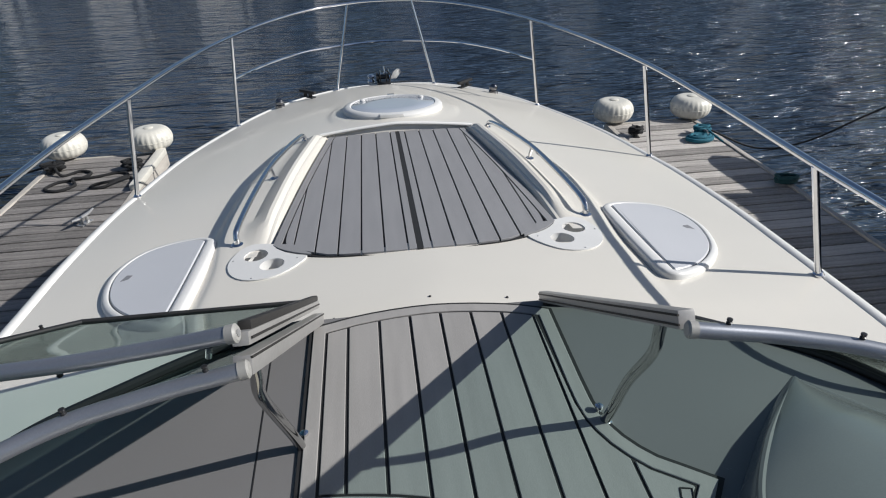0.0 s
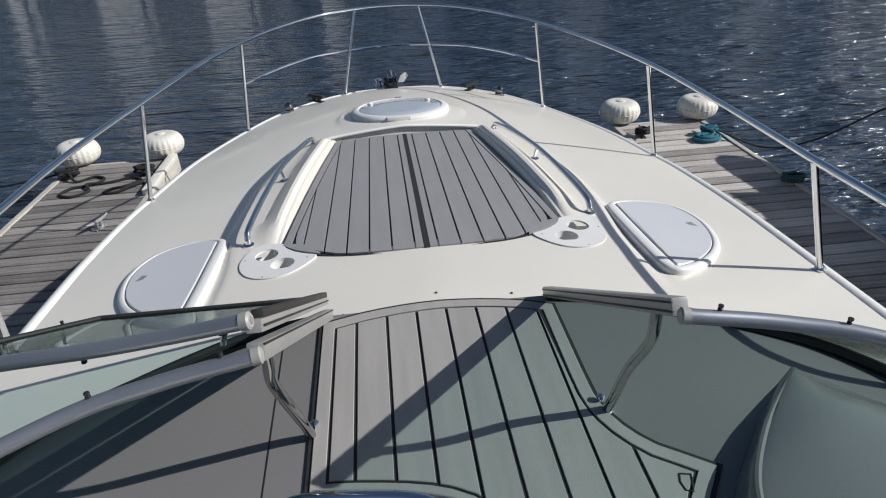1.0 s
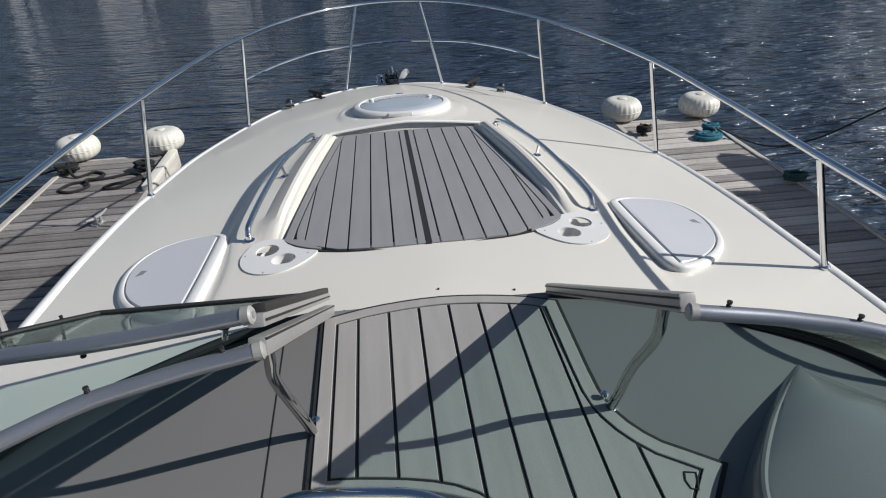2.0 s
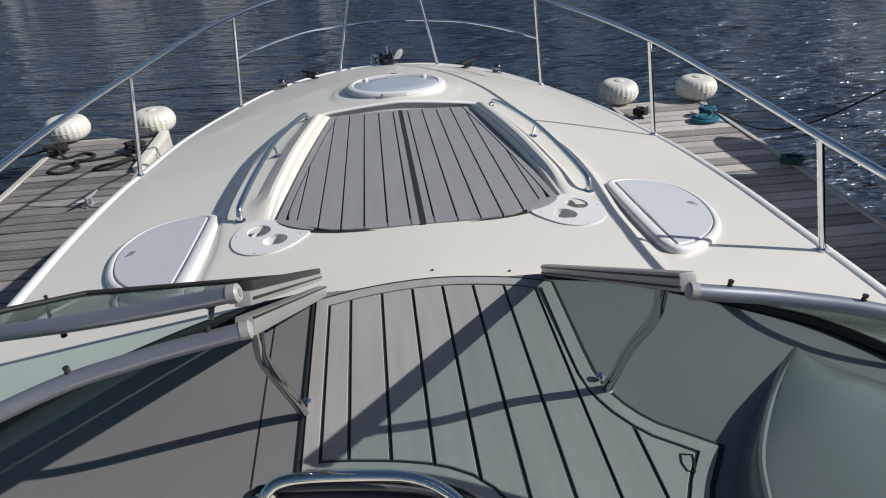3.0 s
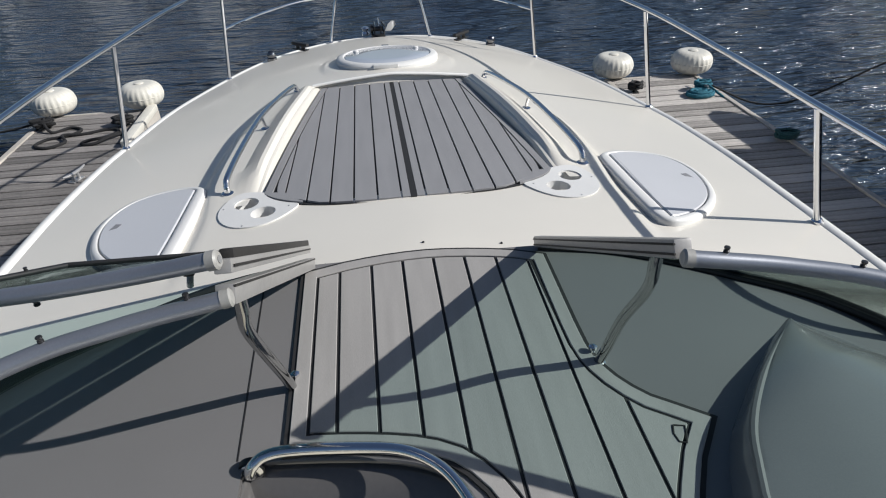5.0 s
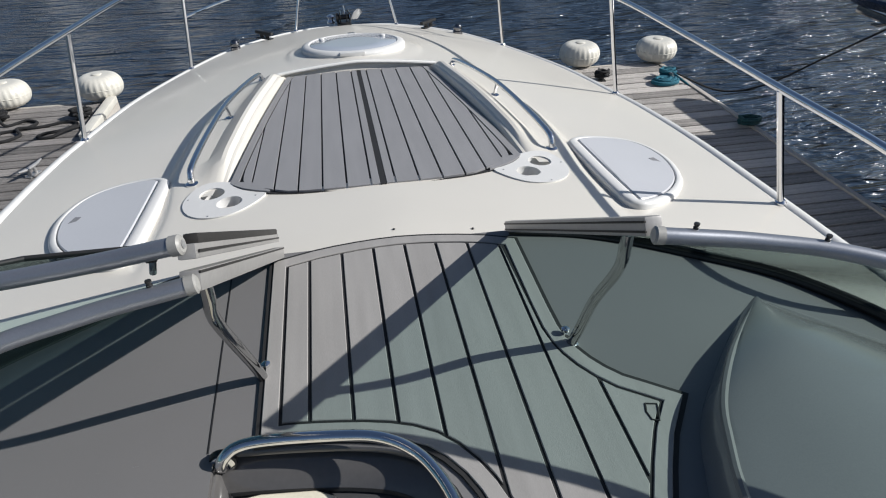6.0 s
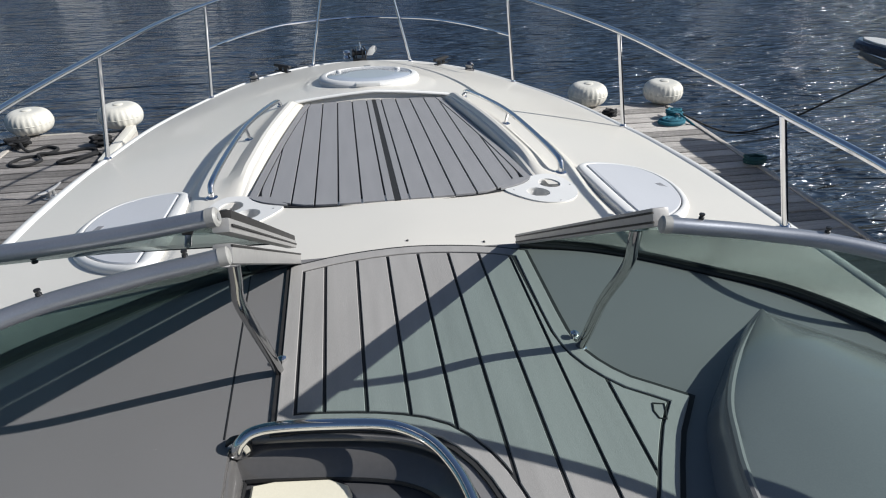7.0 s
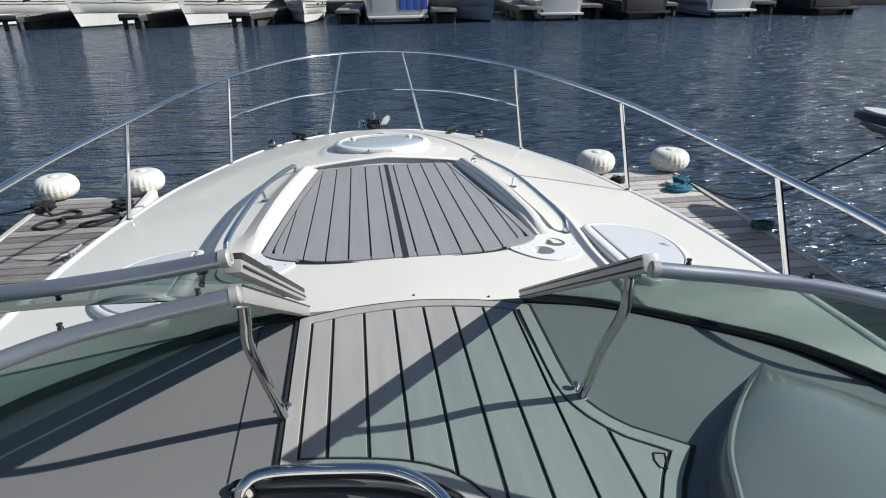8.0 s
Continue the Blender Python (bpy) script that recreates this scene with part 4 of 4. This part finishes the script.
# ---- pontoons either side ----
def cleat(at, turn, mat, label):
    c = thing("dock_cleat", label, "cleat", at=at)
    c.rotation_euler = (0, 0, radians(turn))
    bm = sweep(spline([(-0.13, 0, 0.085), (-0.07, 0, 0.072), (0, 0, 0.068), (0.07, 0, 0.072), (0.13, 0, 0.085)], 4), [0.008 + 0.008 * math.sin(math.pi * k / 16) for k in range(17)], 10)
    part("horn", bm, mat, c)
    for o in (-0.035, 0.035):
        part("leg", sweep([(o, 0, 0.008), (o * 0.8, 0, 0.065)], [0.016, 0.012], 10), mat, c)
    part("base_plate", box((0.13, 0.06, 0.012), (0, 0, 0.006), 0.004), mat, c)
    return c


def fender_wheel(at):
    w = thing("bumper_wheel", "ribbed off-white vinyl dock bumper wheel on a post", "dock bumper", "pontoon corner wheels", at)
    prof = []
    for k in range(25):
        t = -math.pi / 2 + math.pi * k / 24
        prof.append((0.058 + 0.168 * abs(math.cos(t)) ** 0.62, 0.132 + 0.120 * math.sin(t) * (1 if abs(math.sin(t)) < 0.97 else 0.98)))
    bm = lathe(prof, 96, ripple=lambda a, h: 1 - (0.034 * max(0, 1 - abs(h - 0.132) / 0.135) + 0.008) * (0.5 + 0.5 * math.cos(a * 24)) ** 3)
    part("wheel", bm, FENDER, w, sharp=70)
    part("seam", lathe([(0.2235, 0.129), (0.2275, 0.132), (0.2235, 0.135)], 64), FENDER, w)
    part("hub", lathe([(0.05, 0.235), (0.05, 0.256), (0.035, 0.263), (0, 0.264)], 20), FENDER, w)
    part("post", sweep([(0, 0, -0.25), (0, 0, 0.24)], 0.03, 12), GALV, w)
    return w


DOCK_Z = 0.42


def pontoon(name, x0, x1, y_end, y_start, timber):
    p = thing(name, "weathered grey timber finger pontoon on dark floats", "pontoon", at=(0, 0, 0), kind="structure")
    w = x1 - x0
    bm = box((w - 0.06, 0.128, 0.03), (0, 0, -0.015), 0.005)
    board = part("board", bm, timber, p, smooth=False)
    board.location = ((x0 + x1) / 2, y_end - 0.10, DOCK_Z)
    n = int((y_end - y_start) / 0.146)
    for k in range(1, n):
        b = new("board", board.data)
        b.parent = p
        b.location = ((x0 + x1) / 2 + random.uniform(-0.004, 0.004), y_end - 0.10 - 0.146 * k, DOCK_Z + random.uniform(-0.003, 0.002))
        b.rotation_euler = (0, random.uniform(-0.003, 0.003), random.uniform(-0.004, 0.004))
    ym, ln = (y_end + y_start) / 2, y_end - y_start
    for x in (x0, x1):
        part("edge_board", box((0.05, ln, 0.16), (x, ym, DOCK_Z - 0.068), 0.006), TIMBER_PALE, p)
    part("end_board", box((w - 0.04, 0.05, 0.15), ((x0 + x1) / 2, y_end, DOCK_Z - 0.076), 0.006), TIMBER_PALE, p)
    part("float", box((w - 0.15, ln - 0.2, 0.55), ((x0 + x1) / 2, ym, 0.02), 0.02), PILE, p)
    return p


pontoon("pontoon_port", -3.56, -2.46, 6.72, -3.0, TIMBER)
pontoon("pontoon_starboard", 2.50, 3.50, 6.56, -3.0, TIMBER_LIGHT)
for at in ((-3.50, 6.80, DOCK_Z), (-2.60, 6.84, DOCK_Z), (2.60, 6.66, DOCK_Z), (3.50, 6.60, DOCK_Z)):
    fender_wheel(at)
bs = thing("corner_bumper", "beige plastic bumper strip along pontoon edge", "bumper")
part("strip", beam((-2.47, 6.70, DOCK_Z + 0.03), (-2.47, 5.7, DOCK_Z + 0.03), 0.09, 0.07, bevel=0.02), FENDER, bs)
cleat((-3.46, 6.36, DOCK_Z), 75, BLACK_PLASTIC, "black mooring cleat wrapped in black rope")
cleat((-2.66, 6.28, DOCK_Z), 80, BLACK_PLASTIC, "black mooring cleat with black rope")
cleat((-2.69, 5.06, DOCK_Z), 70, GALV, "grey galvanised mooring cleat on pontoon")
cleat((2.66, 6.12, DOCK_Z), 85, BLACK_PLASTIC, "black mooring cleat on pontoon edge")
cleat((3.36, 6.02, DOCK_Z), 85, GALV, "mooring cleat wound with teal rope")


def rope(name, label, pts, r, mat, n=8):
    return tagged(part(name, sweep(spline(pts, n), r, 8), mat), label, "rope")


def coil(cx, cy, z, r, turns, wob, seed, rise=0.012):
    rnd = random.Random(seed)
    out = []
    for k in range(int(turns * 10) + 1):
        a = 2 * math.pi * k / 10
        rr = r * (1 + wob * rnd.uniform(-1, 1))
        out.append((cx + rr * math.cos(a) * 1.15, cy + rr * math.sin(a) * 0.8, z + rise * k / 10))
    return out


zr = DOCK_Z + 0.014
rope("mooring_rope", "black mooring rope lying in loops on the pontoon", [(-3.46, 6.42, zr + 0.07), (-3.42, 6.30, zr + 0.06), (-3.32, 6.20, zr), (-3.18, 6.30, zr), (-3.05, 6.22, zr), (-3.12, 6.08, zr), (-3.30, 6.02, zr), (-3.36, 5.88, zr), (-3.22, 5.80, zr), (-3.10, 5.92, zr), (-3.16, 6.05, zr + 0.02), (-2.98, 6.10, zr), (-2.78, 6.18, zr), (-2.66, 6.12, zr), (-2.72, 5.98, zr), (-2.88, 5.92, zr), (-2.92, 5.84, zr), (-2.80, 5.82, zr), (-2.68, 5.92, zr + 0.02), (-2.60, 6.02, zr), (-2.52, 5.88, zr), (-2.48, 5.75, zr)], 0.015, ROPE_BLACK)
rope("cleat_rope", "black rope turns round a cleat", coil(-3.46, 6.36, zr + 0.02, 0.075, 4, 0.3, 3, 0.016), 0.015, ROPE_BLACK, 3)
rope("cleat_rope", "black rope turns round a cleat", coil(-2.66, 6.28, zr + 0.02, 0.07, 4, 0.3, 5, 0.016), 0.015, ROPE_BLACK, 3)
rope("cleat_rope", "black rope bundle on the cleat", coil(2.66, 6.12, zr + 0.02, 0.055, 4, 0.35, 6, 0.018), 0.014, ROPE_BLACK, 3)
rope("mooring_rope", "black mooring line running out over the water", [(-3.46, 6.36, zr + 0.06), (-3.9, 6.36, 0.42), (-4.6, 6.33, 0.40), (-6.0, 6.25, 0.6), (-8.0, 6.1, 1.2)], 0.012, ROPE_BLACK)
rope("rope_coil", "flat coil of teal rope on the pontoon", coil(3.26, 5.86, zr, 0.118, 2, 0.04, 7, 0.010) + coil(3.26, 5.86, zr + 0.02, 0.09, 2, 0.04, 8, 0.010) + coil(3.26, 5.86, zr + 0.03, 0.045, 1, 0.04, 8, 0.010), 0.017, ROPE_TEAL, 3)
rope("cleat_rope", "teal rope turns round a cleat", coil(3.36, 6.02, zr + 0.02, 0.065, 4, 0.3, 9, 0.018), 0.014, ROPE_TEAL, 3)
rope("rope_tangle", "tangled dark teal rope bundle at pontoon edge", coil(3.47, 4.68, zr + 0.01, 0.07, 5, 0.35, 11, 0.012), 0.014, material("dark_teal_rope", (0.012, 0.06, 0.065), 0.85, var=0.35, scale=60, fine=300, bump=0.6), 3)
rope("mooring_rope", "teal mooring line slung along the pontoon", [(3.38, 6.0, zr + 0.07), (3.55, 5.55, 0.36), (3.62, 5.1, 0.34), (3.55, 4.8, zr), (3.47, 4.68, zr + 0.03)], 0.011, ROPE_TEAL)
rope("mooring_rope", "black mooring line to the neighbouring boat", [(3.40, 6.0, zr + 0.06), (3.85, 5.75, 0.33), (4.2, 5.5, 0.46), (4.6, 5.25, 0.80), (5.05, 4.75, 1.34)], 0.010, ROPE_BLACK)


# ---- other boats ----
def cruiser(name, label, bow, heading, length, beam_w, height, mat, stern=False, mast=True, group=""):
    """A moored motor boat: lofted hull with spray line, dark bottom, deck, cabin and windows. Its bow is at the origin, looking +y."""
    b = thing(name, label, "boat", group, bow)
    b.rotation_euler = (0, 0, radians(heading))
    rows, dark, decks = [], [], []
    for k in range(22):
        t = k / 21
        y = -length * (1 - t)
        w = beam_w / 2 * min(1, (1 - t ** 3.2)) + 0.01
        s = height * (0.86 + 0.26 * t ** 1.7)
        wl = w * (0.93 - 0.55 * t ** 2.2)
        rake = -0.32 * height * t ** 3
        chine = 0.34 * height * (0.7 + 0.6 * t)
        half = [(w, y, s), (w * 1.015 + 0.02, y, s * 0.93), (w * 0.99, y + rake * 0.15, s * 0.86), (w * 0.95 - 0.05 * t * w, y + rake * 0.5, s * 0.6), (wl + 0.03, y + rake * 0.85, chine), (wl - 0.02, y + rake * 0.95, chine - 0.04), (wl * 0.93, y + rake * 1.4, 0.09)]
        rows.append(half + [(-x, q, z) for x, q, z in half[::-1]])
        hd = [(wl * 0.93, y + rake * 1.4, 0.09), (wl * 0.8, y + rake * 1.9, -0.1), (0, y + rake * 2.2, -0.4 + 0.35 * t)]
        dark.append(hd + [(-x, q, z) for x, q, z in hd[-2::-1]])
        decks.append([(-w * 0.98, y, s - 0.01), (-w * 0.5, y, s + 0.06), (0, y, s + 0.10), (w * 0.5, y, s + 0.06), (w * 0.98, y, s - 0.01)])
    bm, vs = grid(rows)
    bm.faces.new(vs[0])
    part("hull", bm, mat, b, sharp=30)
    bm, vs = grid(dark)
    bm.faces.new(vs[0])
    part("bottom", bm, FAR_DARK, b, "dark antifouled bottom")
    part("deck", grid(decks)[0], FAR_WHITE if mat != FAR_SHADED else FAR_GREY, b)
    rows = []
    for y, z, w in ((-length * 0.28, height * 1.08, 0.30), (-length * 0.40, height * 1.32, 0.33), (-length * 0.48, height * 1.62, 0.31), (-length * 0.80, height * 1.66, 0.31), (-length * 0.86, height * 1.0, 0.33)):
        w *= beam_w
        rows.append([(-w * 1.15, y, height * 0.9), (-w, y, z - 0.1), (-w * 0.8, y, z), (w * 0.8, y, z), (w, y, z - 0.1), (w * 1.15, y, height * 0.9)])
    bm, vs = grid(rows)
    part("cabin", bm, FAR_WHITE if mat != FAR_SHADED else FAR_SHADED, b, sharp=25)
    part("front_window", beam((-beam_w * 0.22, -length * 0.425, height * 1.475), (beam_w * 0.22, -length * 0.425, height * 1.475), 0.03, 0.25 * height, bevel=0.01), DARK_GLASS, b)
    for s in (1, -1):
        part("side_window", box((0.04, length * 0.22, 0.2 * height), (s * beam_w * 0.345, -length * 0.62, height * 1.35), 0.01), DARK_GLASS, b)
        part("spray_rail", sweep([Vector((s * (beam_w / 2 * min(1, 1 - t ** 3.2) + 0.02), -length * (1 - t), height * (0.86 + 0.26 * t ** 1.7) * 0.90)) for t in (0, 0.2, 0.4, 0.6, 0.8, 0.9, 0.96, 1)], 0.035, 6), GALV, b)
        for lv, th in ((0.74, 0.022), (0.66, 0.014)):
            part("stripe", sweep([Vector((s * (beam_w / 2 * min(1, 1 - t ** 3.2) * 0.985 + 0.012), -length * (1 - t) - 0.32 * height * t ** 3 * 0.32, height * (0.86 + 0.26 * t ** 1.7) * lv)) for t in (0, 0.2, 0.4, 0.6, 0.8, 0.9, 0.96)], th, 6), FAR_DARK, b, "dark pin stripe")
        for k in range(2):
            t = 0.55 + 0.16 * k
            part("porthole", box((0.05, 0.42, 0.13), (s * (beam_w / 2 * (1 - t ** 3.2) * 0.985 + 0.0), -length * (1 - t), height * 0.80), 0.02), DARK_GLASS, b)
    pts = [Vector((s2 * (beam_w / 2 * min(1, 1 - t ** 3.2)) * 0.93, -length * (1 - t), height * (0.86 + 0.26 * t ** 1.7) + 0.45)) for s2, t in ((1, 0.45), (1, 0.65), (1, 0.8), (1, 0.93), (0, 1.0), (-1, 0.93), (-1, 0.8), (-1, 0.65), (-1, 0.45))]
    part("bow_rail", sweep(spline(pts, 3), 0.02, 8), CHROME, b)
    if stern:
        part("swim_platform", box((beam_w * 0.94, 0.7, 0.12), (0, -length - 0.3, 0.36), 0.04), FAR_WHITE if mat != FAR_SHADED else FAR_SHADED, b)
        part("transom_panel", box((beam_w * 0.80, 0.06, height * 0.62), (0, -length - 0.04, height * 0.66), 0.03), FAR_GREY if mat != FAR_SHADED else FAR_DARK, b)
        for k in range(4 if mat == FAR_WHITE and length > 8 else 0):
            part("canvas_pocket", box((beam_w * 0.10, 0.05, height * 0.42), (beam_w * (0.08 + 0.115 * k), -length - 0.09, height * 0.66), 0.03), FAR_BLUE, b, "blue canvas cover")
        for s in (1, -1):
            part("platform_leg", box((0.10, 0.5, 0.34), (s * beam_w * 0.38, -length - 0.3, 0.16), 0.02), FAR_DARK, b)
    return b


def finger(at, heading, length, w):
    p = thing("finger_pier", "dark timber finger pier on piles between moored boats", "pier", "far finger piers", at)
    p.rotation_euler = (0, 0, radians(heading))
    part("decking", box((w, length, 0.10), (0, length / 2, 0.72), 0.02), TIMBER, p)
    part("fascia", box((w + 0.1, 0.10, 0.16), (0, 0.02, 0.66), 0.02), TIMBER, p)
    for s in (1, -1):
        part("side_beam", box((0.12, length, 0.28), (s * w / 2, length / 2, 0.55), 0.02), PILE, p)
        for k in range(3):
            part("post", sweep([(s * (w / 2 - 0.1), 0.25 + k * 2.2, -0.6), (s * (w / 2 - 0.1), 0.25 + k * 2.2, 0.70)], 0.13, 10), PILE, p)
    part("float", box((w * 0.8, length - 0.8, 0.5), (0, length / 2 + 0.5, 0.18), 0.03), PILE, p)
    return p


def far(u, y):
    """A place on the far row, by its bearing; the row runs slightly nearer to starboard."""
    return (u, y - 0.10 * u, 0)


G = "far moored boats"
cruiser("moored_boat", "white motor cruiser with dark bottom, bow to the water", far(-21.5, 38.2), 156, 9.5, 3.2, 1.75, FAR_WHITE, group=G)
cruiser("moored_boat", "pale grey motor cruiser with flared bow", far(-15.6, 36.0), 148, 9.5, 3.4, 1.9, FAR_WHITE, group=G)
cruiser("moored_boat", "white cruiser with striped topsides", far(-9.5, 35.6), 150, 8.5, 3.1, 1.65, FAR_WHITE, group=G)
cruiser("moored_boat", "small white open motor boat, bow on", far(-2.9, 36.4), 182, 6.8, 2.5, 1.25, FAR_WHITE, group=G)
cruiser("moored_boat", "white cruiser showing its transom and blue canvas", far(1.9, 45.2), 2, 9.0, 3.5, 1.55, FAR_WHITE, stern=True, group=G)
cruiser("moored_boat", "grey-hulled cruiser with white stem", far(7.6, 35.4), 196, 9.5, 3.5, 1.95, FAR_GREY, group=G)
cruiser("moored_boat", "white motor boat moored stern to", far(11.2, 43.6), 0, 7.0, 2.6, 1.2, FAR_WHITE, stern=True, group=G)
# two boats of this row have their shade put into the hull colour
cruiser("moored_boat", "motor boat on the far pontoon, coloured dark for shade", far(15.4, 44.5), 4, 8.0, 2.8, 1.25, FAR_SHADED, stern=True, group=G)
cruiser("moored_boat", "pale grey motor boat beside the dark pier", far(20.5, 44.8), 3, 8.0, 2.8, 1.1, FAR_GREY, stern=True, group=G)
cruiser("moored_boat", "motor boat at the end of the row, coloured dark for shade", far(26.5, 45.0), 3, 8.0, 2.8, 1.3, FAR_SHADED, stern=True, group=G)
for u, y in ((-18.6, 36.0), (-12.0, 35.4), (-6.2, 35.3), (-0.5, 35.9), (4.7, 35.6), (9.6, 36.4), (13.2, 37.2), (17.6, 37.4), (23.4, 37.6)):
    finger(far(u, y), -24 if u < -5 else -4, 7.5, 1.25)
mp = thing("main_pier", "long dark timber pier behind the moored boats", "pier", kind="structure")
part("decking", box((90, 2.6, 0.12), (0, 0, 0.78), 0.02), TIMBER, mp)
part("skirt", box((90, 2.2, 0.9), (0, 0.1, 0.35), 0.02), PILE, mp)
mp.location = (4, 46.2, 0)
mp.rotation_euler = (0, 0, radians(-5.7))

# neighbour just to starboard, whose bow shades the pontoon, and a small navy boat farther out
HEAD = radians(10)
TIP = Vector((4.57, 5.18, 1.42))
stem = TIP + Vector((math.sin(HEAD), -math.cos(HEAD), 0)) * 0.95
nb = cruiser("moored_boat", "navy blue cruiser with white deck beyond the starboard pontoon", (stem.x, stem.y, 0), 10, 9.5, 3.1, 1.48, NAVY)
pul = [(0.30, -1.3), (0.27, -0.5), (0.22, 0.3), (0.17, 0.72), (0.10, 0.88), (0.0, 0.95), (-0.10, 0.88), (-0.17, 0.72), (-0.22, 0.3), (-0.27, -0.5), (-0.30, -1.3)]
part("pulpit", prism(pul, lambda x, y: 1.335, 0.075, 0.02), NAVY, nb, "navy bow pulpit")
part("pulpit_top", prism([(x * 0.72, y * 0.93) for x, y in pul], lambda x, y: 1.411, 0.012, 0.004), FAR_WHITE, nb, "white pulpit tread")
part("anchor", beam((0, 0.45, 1.22), (0, 0.86, 1.27), 0.05, 0.06), DARK_CHROME, nb)
part("anchor_fluke", beam((-0.08, 0.60, 1.19), (0.08, 0.60, 1.19), 0.07, 0.02), DARK_CHROME, nb)
